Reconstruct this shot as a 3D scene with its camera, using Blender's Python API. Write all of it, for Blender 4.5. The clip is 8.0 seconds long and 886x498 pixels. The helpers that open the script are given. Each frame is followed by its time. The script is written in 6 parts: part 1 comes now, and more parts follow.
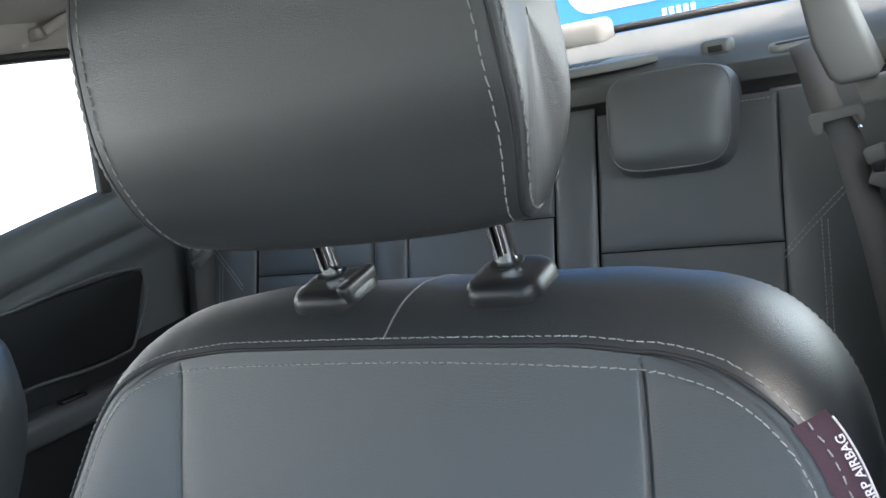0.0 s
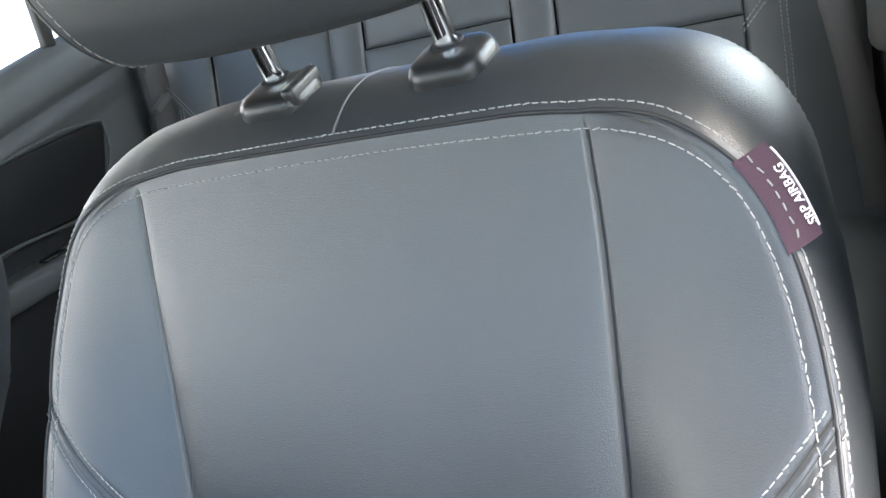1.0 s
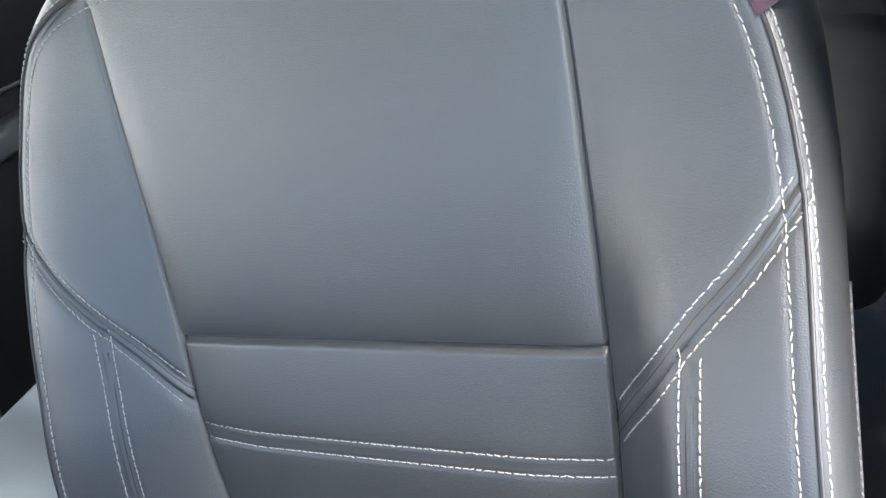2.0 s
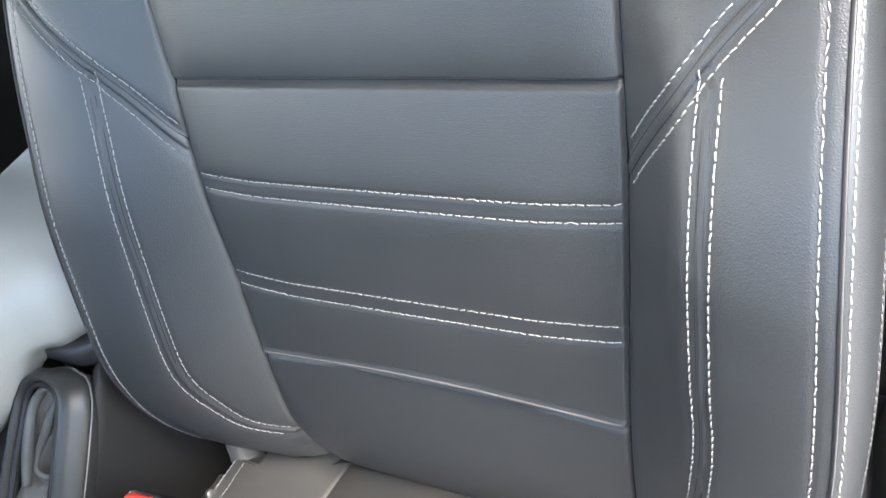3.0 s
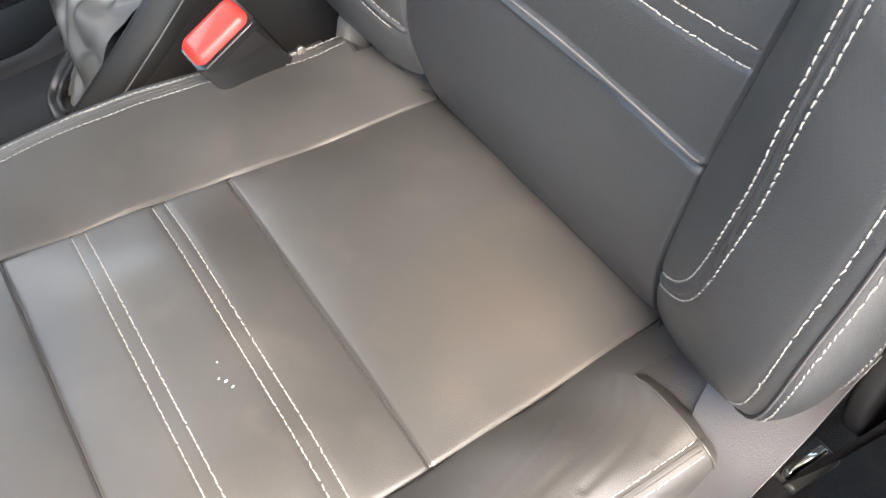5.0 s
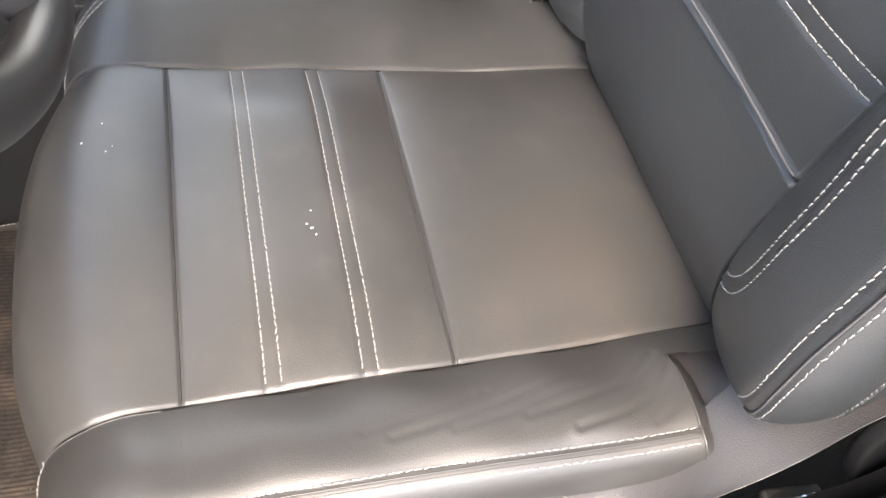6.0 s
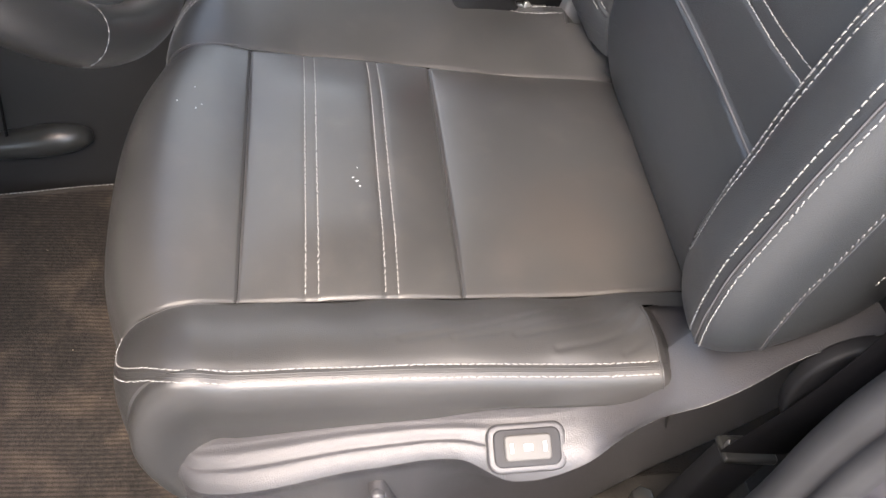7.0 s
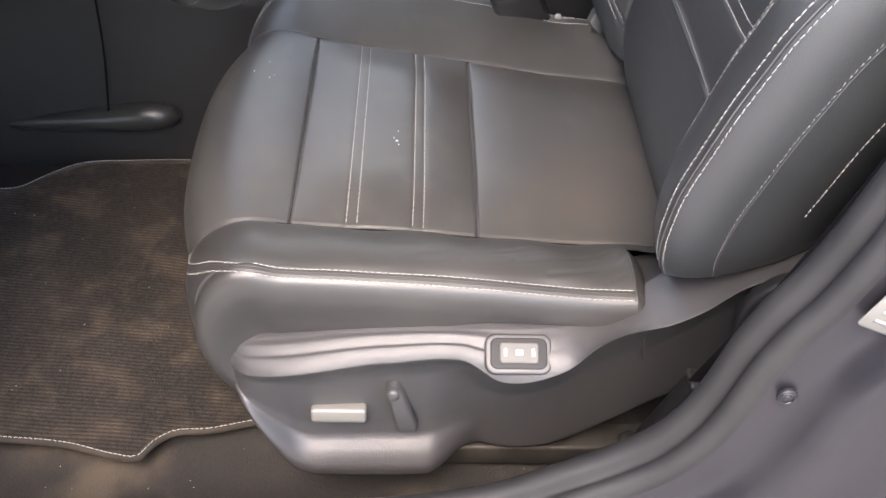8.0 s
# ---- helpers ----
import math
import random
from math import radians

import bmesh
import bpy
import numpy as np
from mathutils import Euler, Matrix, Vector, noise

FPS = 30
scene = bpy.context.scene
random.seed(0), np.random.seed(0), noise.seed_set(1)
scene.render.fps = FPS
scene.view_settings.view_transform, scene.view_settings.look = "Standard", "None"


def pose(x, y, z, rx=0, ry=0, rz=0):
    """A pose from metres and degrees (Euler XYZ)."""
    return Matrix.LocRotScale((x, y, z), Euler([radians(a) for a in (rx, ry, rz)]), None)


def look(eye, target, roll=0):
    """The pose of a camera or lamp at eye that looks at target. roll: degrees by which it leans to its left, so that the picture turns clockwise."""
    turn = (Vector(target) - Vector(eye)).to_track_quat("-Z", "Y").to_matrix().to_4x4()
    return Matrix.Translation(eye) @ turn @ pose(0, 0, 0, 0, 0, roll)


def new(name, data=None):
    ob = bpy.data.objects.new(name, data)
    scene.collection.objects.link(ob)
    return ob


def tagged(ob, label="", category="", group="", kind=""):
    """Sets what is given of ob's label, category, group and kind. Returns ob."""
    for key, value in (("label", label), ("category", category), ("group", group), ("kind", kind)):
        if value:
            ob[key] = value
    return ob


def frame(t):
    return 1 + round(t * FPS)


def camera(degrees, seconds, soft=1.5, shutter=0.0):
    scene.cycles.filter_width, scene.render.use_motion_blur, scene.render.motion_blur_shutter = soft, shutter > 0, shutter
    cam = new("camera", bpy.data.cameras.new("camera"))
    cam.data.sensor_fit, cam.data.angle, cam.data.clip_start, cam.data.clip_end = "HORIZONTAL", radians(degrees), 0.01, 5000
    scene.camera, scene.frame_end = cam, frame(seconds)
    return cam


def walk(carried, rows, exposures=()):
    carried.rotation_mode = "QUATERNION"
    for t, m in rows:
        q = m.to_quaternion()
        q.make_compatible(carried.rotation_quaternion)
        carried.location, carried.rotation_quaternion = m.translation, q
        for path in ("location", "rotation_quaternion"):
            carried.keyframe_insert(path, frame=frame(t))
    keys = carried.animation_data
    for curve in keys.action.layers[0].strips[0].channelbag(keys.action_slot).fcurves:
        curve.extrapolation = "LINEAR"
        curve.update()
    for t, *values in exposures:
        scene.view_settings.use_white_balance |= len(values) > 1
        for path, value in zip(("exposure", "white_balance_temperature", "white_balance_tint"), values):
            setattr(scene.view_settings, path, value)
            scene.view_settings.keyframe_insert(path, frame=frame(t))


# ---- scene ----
EXPOSURES = [(0.0,2.27,6600,6),(0.5,2.8,6700,6),(1.0,3.05,6750,7),(2.5,2.94,6700,7),(3.0,3.1,6800,7),(3.5,3.17,7000,7),(4.0,3.22,7250,8),(4.5,3.27,7400,9),(6.0,2.97,7280,11),(6.5,2.76,7200,12),(7.0,2.57,7150,13),(8.0,2.35,7050,14)]
cam = camera(50.39, 8.0)
PATH = [
    (0.0, 0.3266, -0.2985, 1.0636, 77.01, 11.89, 28.98),
    (0.5, 0.3361, -0.2980, 1.0496, 70.82, 15.67, 27.30),
    (1.0, 0.3412, -0.3023, 1.0348, 65.89, 17.68, 25.67),
    (1.2, 0.3418, -0.3050, 1.0265, 64.43, 17.94, 25.03),
    (2.3, 0.3542, -0.2967, 0.9746, 53.88, 20.67, 24.94),
    (2.5, 0.3550, -0.3007, 0.9541, 53.01, 20.40, 26.10),
    (3.0, 0.3435, -0.3000, 0.9401, 45.60, 19.85, 26.64),
    (3.5, 0.3411, -0.2860, 0.8977, 41.69, 18.38, 31.70),
    (4.0, 0.3358, -0.2665, 0.8744, 37.97, 15.73, 38.46),
    (4.5, 0.3391, -0.2749, 0.8357, 36.97, 12.29, 46.07),
    (4.7, 0.3552, -0.2861, 0.8338, 37.59, 9.73, 50.56),
    (5.8, 0.4413, -0.3082, 0.8349, 39.50, -0.29, 73.70),
    (6.0, 0.4570, -0.3086, 0.8346, 39.61, -1.25, 77.67),
    (6.5, 0.5184, -0.3047, 0.8507, 40.98, -1.30, 81.33),
    (7.0, 0.5982, -0.3021, 0.8757, 43.01, -1.88, 84.01),
    (7.5, 0.6851, -0.2960, 0.8990, 45.04, -2.29, 87.03),
    (8.0, 0.7706, -0.2778, 0.9040, 46.67, -1.85, 89.32),
]
walk(cam, [(t, pose(x, y, z, rx, ry, rz)) for t, x, y, z, rx, ry, rz in PATH], EXPOSURES)
# ---- end of camera ----

# ---- light ----
world = bpy.data.worlds.new("daylight")
scene.world = world
world.use_nodes = True
sky = world.node_tree.nodes.new("ShaderNodeTexSky")
sky.sky_type, sky.sun_disc = "NISHITA", False
sky.air_density, sky.dust_density, sky.ozone_density = 1.15, 1.8, 1.2
sky.sun_elevation, sky.sun_rotation = radians(57), radians(101)
world.node_tree.links.new(sky.outputs["Color"], world.node_tree.nodes["Background"].inputs["Color"])
world.node_tree.nodes["Background"].inputs["Strength"].default_value = 0.165
sun = new("sun", bpy.data.lights.new("sun", "SUN"))
sun.data.energy, sun.data.angle, sun.data.color = 1.5, radians(28), (1.0, 0.885, 0.80)
sun.matrix_world = look((2.0, -0.4, 3.2), (0, 0, 0))


def window_light(name, at, target, width, height, power):
    """Daylight of the sky coming in through a side window's opening."""
    lamp = new(name, bpy.data.lights.new(name, "AREA"))
    lamp.data.shape, lamp.data.size, lamp.data.size_y = "RECTANGLE", width, height
    lamp.data.energy, lamp.data.color = power, (0.88, 0.95, 1.0)
    lamp.matrix_world = look(at, target)


window_light("passenger_window_light", (-1.07, -.42, 1.02), (0, -.30, .72), .85, .28, .58)
window_light("rear_window_light", (.35, .74, 1.03), (-.4, .66, .78), .62, .28, .65)


# ---- materials ----
def material(name, colour, rough, metal=0.0, grain=0.0, grain_scale=400.0, stain=0.12, stain_scale=6.0, bump=0.0, spec=0.5, coat=0.0, pebble=0.0, dust=None, patch=None):
    """A node material: a base colour with stains (large) and grain (small), roughness that varies, and a fine relief."""
    m = bpy.data.materials.new(name)
    m.use_nodes = True
    nt = m.node_tree
    b = nt.nodes["Principled BSDF"]
    b.inputs["Metallic"].default_value = metal
    b.inputs["Specular IOR Level"].default_value = spec
    b.inputs["Coat Weight"].default_value = coat
    co = nt.nodes.new("ShaderNodeTexCoord")
    big = nt.nodes.new("ShaderNodeTexNoise")
    big.inputs["Scale"].default_value, big.inputs["Detail"].default_value = stain_scale, 2
    small = nt.nodes.new("ShaderNodeTexNoise")
    small.inputs["Scale"].default_value, small.inputs["Detail"].default_value = grain_scale, 3
    for n in (big, small):
        nt.links.new(co.outputs["Object"], n.inputs["Vector"])
    mixed = nt.nodes.new("ShaderNodeMath")
    mixed.operation = "MULTIPLY_ADD"
    nt.links.new(small.outputs["Fac"], mixed.inputs[0])
    mixed.inputs[1].default_value = grain
    nt.links.new(big.outputs["Fac"], mixed.inputs[2])
    ramp = nt.nodes.new("ShaderNodeMapRange")
    ramp.inputs["From Min"].default_value, ramp.inputs["From Max"].default_value = 0.3 + grain * 0.3, 0.7 + grain * 0.7
    ramp.inputs["To Min"].default_value, ramp.inputs["To Max"].default_value = 1 - stain, 1 + stain
    nt.links.new(mixed.outputs[0], ramp.inputs["Value"])
    tone = nt.nodes.new("ShaderNodeMix")
    tone.data_type, tone.blend_type = "RGBA", "MULTIPLY"
    tone.inputs["Factor"].default_value = 1
    tone.inputs["A"].default_value = (*colour, 1)
    nt.links.new(ramp.outputs["Result"], tone.inputs["B"])
    if dust:
        shade, scale, low, high, soft = dust
        veil = nt.nodes.new("ShaderNodeTexNoise")
        veil.inputs["Scale"].default_value, veil.inputs["Detail"].default_value, veil.inputs["Roughness"].default_value = scale, soft, 0.5
        nt.links.new(co.outputs["Object"], veil.inputs["Vector"])
        span = nt.nodes.new("ShaderNodeMapRange")
        span.interpolation_type = "SMOOTHSTEP"
        span.inputs["From Min"].default_value, span.inputs["From Max"].default_value = low, high
        nt.links.new(veil.outputs["Fac"], span.inputs["Value"])
        over = nt.nodes.new("ShaderNodeMix")
        over.data_type = "RGBA"
        over.inputs["B"].default_value = (*shade, 1)
        nt.links.new(span.outputs["Result"], over.inputs["Factor"])
        nt.links.new(tone.outputs["Result"], over.inputs["A"])
        last = over
        if patch:
            at, radius, shade = patch
            away = nt.nodes.new("ShaderNodeVectorMath")
            away.operation = "DISTANCE"
            away.inputs[1].default_value = at
            nt.links.new(co.outputs["Object"], away.inputs[0])
            ragged = nt.nodes.new("ShaderNodeMath")
            ragged.operation = "MULTIPLY_ADD"
            nt.links.new(veil.outputs["Fac"], ragged.inputs[0])
            ragged.inputs[1].default_value = -radius * 1.3
            nt.links.new(away.outputs["Value"], ragged.inputs[2])
            fade = nt.nodes.new("ShaderNodeMapRange")
            fade.interpolation_type = "SMOOTHSTEP"
            fade.inputs["From Min"].default_value, fade.inputs["From Max"].default_value = -radius * .5, radius * .5
            fade.inputs["To Min"].default_value, fade.inputs["To Max"].default_value = .85, 0
            nt.links.new(ragged.outputs[0], fade.inputs["Value"])
            last = nt.nodes.new("ShaderNodeMix")
            last.data_type = "RGBA"
            last.inputs["B"].default_value = (*shade, 1)
            nt.links.new(fade.outputs["Result"], last.inputs["Factor"])
            nt.links.new(over.outputs["Result"], last.inputs["A"])
        nt.links.new(last.outputs["Result"], b.inputs["Base Color"])
    else:
        nt.links.new(tone.outputs["Result"], b.inputs["Base Color"])
    r = nt.nodes.new("ShaderNodeMapRange")
    r.inputs["To Min"].default_value, r.inputs["To Max"].default_value = max(rough - 0.06, 0), min(rough + 0.06, 1)
    nt.links.new(big.outputs["Fac"], r.inputs["Value"])
    nt.links.new(r.outputs["Result"], b.inputs["Roughness"])
    if bump or pebble:
        bp = nt.nodes.new("ShaderNodeBump")
        bp.inputs["Distance"].default_value = 0.001
        bp.inputs["Strength"].default_value = bump or pebble
        if pebble:
            cell = nt.nodes.new("ShaderNodeTexVoronoi")
            cell.feature = "DISTANCE_TO_EDGE"
            cell.inputs["Scale"].default_value = grain_scale
            nt.links.new(co.outputs["Object"], cell.inputs["Vector"])
            nt.links.new(cell.outputs["Distance"], bp.inputs["Height"])
        else:
            nt.links.new(small.outputs["Fac"], bp.inputs["Height"])
        nt.links.new(bp.outputs["Normal"], b.inputs["Normal"])
    return m


LEATHER = material("seat_leather", (0.0355, 0.039, 0.042), 0.41, spec=0.85, stain=0.10, stain_scale=9, grain=0.2, grain_scale=700, pebble=0.28)
LEATHER_WORN = material("seat_leather_worn", (0.0455, 0.0448, 0.0435), 0.37, spec=0.95, stain=0.16, stain_scale=9, grain=0.2, grain_scale=760, pebble=0.17, dust=((0.070, 0.065, 0.061), 30.0, 0.48, 0.92, 6))
LEATHER_SOILED = material("seat_leather_soiled", (0.0455, 0.0448, 0.0435), 0.37, spec=0.95, stain=0.16, stain_scale=9, grain=0.2, grain_scale=760, pebble=0.17, dust=((0.070, 0.065, 0.061), 30.0, 0.48, 0.92, 6), patch=((.075, -.120, .34), .085, (.055, .0485, .044)))
LEATHER_BOLSTER = material("bolster_leather_worn", (0.036, 0.035, 0.034), 0.44, spec=0.85, stain=0.16, stain_scale=12, grain=0.2, grain_scale=760, pebble=0.17)
REAR_LEATHER = material("rear_leather", (0.094, 0.099, 0.102), 0.42, stain=0.08, grain=0.2, grain_scale=500, pebble=0.15)
# paler than the vinyl itself: the windscreen's glare is put into the colour
ARMREST = material("armrest_vinyl_lit", (0.36, 0.365, 0.335), 0.36, stain=0.06, grain=0.2, grain_scale=500, pebble=0.12)
WHEEL_LEATHER = material("wheel_leather", (0.022, 0.022, 0.022), 0.30, stain=0.12, stain_scale=14, grain=0.2, grain_scale=800, pebble=0.12)
GAITER = material("gaiter_leather", (0.115, 0.116, 0.111), 0.36, stain=0.15, stain_scale=20, grain=0.2, grain_scale=520, pebble=0.2)
THREAD = material("thread", (0.30, 0.30, 0.29), 0.7, stain=0.1, grain=0.4, grain_scale=2500)
# darker than the leather: tubes in this colour paint the shade inside sewn seams
SEAM = material("seam_shade", (0.024, 0.024, 0.026), 0.7, stain=0.1)
PIPING = material("piping", (0.17, 0.165, 0.165), 0.5, stain=0.15, stain_scale=20)
# near-black and dull: the shade down narrow gaps, put into a colour
JOINT = material("joint_shade", (0.006, 0.006, 0.0065), 0.9, spec=0.1, stain=0.1)
WELT = material("worn_welt", (0.10, 0.098, 0.10), 0.6, stain=0.2, stain_scale=30)
PLASTIC = material("side_plastic", (0.054, 0.053, 0.056), 0.39, spec=0.8, stain=0.08, grain=0.7, grain_scale=1100, bump=0.45)
DARK_PLASTIC = material("dark_plastic", (0.013, 0.0132, 0.0143), 0.55, spec=0.28, stain=0.1, grain=0.5, grain_scale=1200, bump=0.2)
CONSOLE_PLASTIC = material("console_plastic", (0.019, 0.019, 0.0195), 0.52, spec=0.36, stain=0.12, stain_scale=10, grain=0.5, grain_scale=1200, bump=0.2)
COLLAR = material("collar_plastic", (0.018, 0.018, 0.019), 0.34, stain=0.08, grain=0.4, grain_scale=1500, bump=0.15)
FRAME_PLASTIC = material("frame_plastic", (0.030, 0.031, 0.030), 0.30, stain=0.08, grain=0.4, grain_scale=1200, bump=0.12)
GLOSS_PLASTIC = material("gloss_plastic", (0.015, 0.015, 0.016), 0.18, stain=0.05, coat=0.3)
PILLAR_TRIM = material("pillar_trim", (0.115, 0.112, 0.108), 0.6, stain=0.05, grain=0.4, grain_scale=900, bump=0.2)
GREY_TRIM = material("grey_trim", (0.125, 0.122, 0.116), 0.65, stain=0.05, grain=0.4, grain_scale=900, bump=0.2)
HEADLINER = material("headliner", (0.42, 0.40, 0.365), 0.9, stain=0.05, grain=0.6, grain_scale=900, bump=0.3)
CHROME = material("chrome", (0.82, 0.82, 0.83), 0.10, metal=1.0, stain=0.03)
STEEL = material("steel", (0.45, 0.44, 0.42), 0.35, metal=1.0, stain=0.2, stain_scale=30)
RAIL = material("rail_steel", (0.045, 0.042, 0.038), 0.55, metal=0.4, spec=0.3, stain=0.4, stain_scale=30, grain=0.5, grain_scale=400)
SHELF = material("shelf_felt", (0.105, 0.107, 0.100), 0.9, stain=0.08, grain=0.5, grain_scale=900, bump=0.3)
GRILLE = material("grille_plastic", (0.22, 0.22, 0.21), 0.55, stain=0.05)
SILVER = material("silver_paint", (0.20, 0.195, 0.18), 0.5, metal=0.3, stain=0.05)
RED = material("red_plastic", (0.72, 0.06, 0.05), 0.3, stain=0.05)
CRUMB = material("crumb", (0.34, 0.29, 0.23), 0.9, stain=0.3, stain_scale=40)
MAROON = material("label_fabric", (0.052, 0.026, 0.040), 0.85, stain=0.1, grain=0.6, grain_scale=1800, bump=0.4)
PRINT = material("label_print", (0.72, 0.68, 0.70), 0.7, stain=0.05)
WEBBING = material("belt_webbing", (0.085, 0.080, 0.080), 0.7, stain=0.08, grain=0.6, grain_scale=1500, bump=0.5)
FRONT_WEBBING = material("front_belt_webbing", (0.010, 0.0095, 0.010), 0.9, spec=0.12, stain=0.08, grain=0.6, grain_scale=1500, bump=0.5)
CARPET = material("carpet", (0.022, 0.020, 0.019), 0.95, stain=0.45, stain_scale=9, grain=0.8, grain_scale=500, bump=0.9, dust=((0.09, 0.072, 0.055), 9.0, 0.50, 0.80, 8))
MAT = material("floor_mat", (0.024, 0.019, 0.0155), 0.95, stain=0.7, stain_scale=9, grain=1.2, grain_scale=220, bump=0.9, dust=((0.062, 0.047, 0.036), 24.0, 0.46, 0.72, 12))
MAT_EDGE = material("mat_edge", (0.034, 0.028, 0.023), 0.9, stain=0.3, stain_scale=30)
PAINT = material("body_paint", (0.040, 0.039, 0.047), 0.34, metal=0.55, stain=0.12, stain_scale=14, grain=0.3, grain_scale=2500, coat=0.2)
RUBBER = material("rubber_seal", (0.022, 0.0225, 0.024), 0.55, stain=0.15, stain_scale=25)
STICKER = material("sticker", (0.19, 0.187, 0.178), 0.5, stain=0.06)
STICKER_INK = material("sticker_ink", (0.25, 0.24, 0.23), 0.6, stain=0.1)
GROUND = material("ground", (0.38, 0.36, 0.335), 0.9, stain=0.2, stain_scale=0.8, grain=0.5, grain_scale=60)
BLUE = material("blue_board", (0.06, 0.30, 0.72), 0.5, stain=0.04, stain_scale=2)
WHITE = material("white_board", (0.82, 0.82, 0.82), 0.5, stain=0.04)
WHITE_WALL = material("white_wall", (0.82, 0.81, 0.79), 0.8, stain=0.04)


def glass_material():
    m = bpy.data.materials.new("window_glass")
    m.use_nodes = True
    b = m.node_tree.nodes["Principled BSDF"]
    b.inputs["Base Color"].default_value = (0.93, 0.96, 0.95, 1)
    b.inputs["Roughness"].default_value = 0.0
    b.inputs["Transmission Weight"].default_value = 1.0
    b.inputs["IOR"].default_value = 1.02
    return m


GLASS = glass_material()


# ---- building tools ----
def spline(xs, ys, x):
    """Smooth curve through points (Hermite, with the slopes of the neighbours)."""
    xs, ys, x = np.asarray(xs, float), np.asarray(ys, float), np.asarray(x, float)
    m = np.gradient(ys, xs)
    i = np.clip(np.searchsorted(xs, x) - 1, 0, len(xs) - 2)
    h = xs[i + 1] - xs[i]
    t = np.clip((x - xs[i]) / h, 0, 1)
    return (2 * t**3 - 3 * t**2 + 1) * ys[i] + (t**3 - 2 * t**2 + t) * h * m[i] + (-2 * t**3 + 3 * t**2) * ys[i + 1] + (t**3 - t**2) * h * m[i + 1]


def curve(points, n=60):
    """A smooth line through a few points, evenly resampled to n points."""
    p = np.asarray(points, float)
    s = np.concatenate([[0], np.cumsum(np.linalg.norm(np.diff(p, axis=0), axis=1))])
    fine = np.linspace(0, s[-1], max(n * 4, 200))
    q = np.stack([spline(s, p[:, k], fine) for k in range(p.shape[1])], 1)
    s2 = np.concatenate([[0], np.cumsum(np.linalg.norm(np.diff(q, axis=0), axis=1))])
    return np.stack([np.interp(np.linspace(0, s2[-1], n), s2, q[:, k]) for k in range(p.shape[1])], 1)


def empty(name, **tags):
    return tagged(new(name), **tags)


def mesh(name, verts, faces, mat, parent=None, label="", normals=None, smooth=True, **tags):
    me = bpy.data.meshes.new(name)
    me.from_pydata([tuple(map(float, v)) for v in verts], [], [tuple(map(int, f)) for f in faces])
    me.polygons.foreach_set("use_smooth", [smooth] * len(me.polygons))
    me.materials.append(mat)
    if normals is not None:
        me.normals_split_custom_set_from_vertices([tuple(map(float, v)) for v in normals])
    ob = new(name, me)
    ob.parent = parent
    return tagged(ob, label=label, **tags)


def part(name, bm, mat, parent=None, label="", smooth=True, **tags):
    me = bpy.data.meshes.new(name)
    bm.normal_update()
    bm.to_mesh(me)
    bm.free()
    me.polygons.foreach_set("use_smooth", [smooth] * len(me.polygons))
    me.materials.append(mat)
    ob = new(name, me)
    ob.parent = parent
    return tagged(ob, label=label, **tags)


def grid_faces(nv, nu, closed=False):
    i, j = np.meshgrid(np.arange(nv - 1), np.arange(nu if closed else nu - 1), indexing="ij")
    k = (j + 1) % nu
    return np.stack([i * nu + j, i * nu + k, (i + 1) * nu + k, (i + 1) * nu + j], -1).reshape(-1, 4)


def grid_normals(P):
    n = np.cross(np.gradient(P, axis=1), np.gradient(P, axis=0))
    return n / (np.linalg.norm(n, axis=-1, keepdims=True) + 1e-12)


def sheet_parts(P, N, labels, table, parent):
    """Cuts one smooth sheet into panels by the label of each face; the panels share their edges and normals."""
    nv, nu = P.shape[:2]
    faces = grid_faces(nv, nu)
    V, NN, L = P.reshape(-1, 3), N.reshape(-1, 3), labels.ravel()
    for key, (name, mat, label) in table.items():
        f = faces[L == key]
        if not len(f):
            continue
        a, b, c = V[f[:, 0]], V[f[:, 1]], V[f[:, 2]]
        if (np.cross(b - a, c - a) * NN[f[:, 0]]).sum() < 0:
            f = f[:, ::-1]
        used, inv = np.unique(f, return_inverse=True)
        mesh(name, V[used], inv.reshape(-1, 4), mat, parent, label, NN[used])


def distance(x, z, line):
    """The distance of each point (x, z) from a polyline."""
    best = np.full(x.shape, 9.0)
    for (ax, az), (bx, bz) in zip(line[:-1], line[1:]):
        dx, dz = bx - ax, bz - az
        t = np.clip(((x - ax) * dx + (z - az) * dz) / (dx * dx + dz * dz + 1e-12), 0, 1)
        best = np.minimum(best, np.hypot(x - ax - t * dx, z - az - t * dz))
    return best


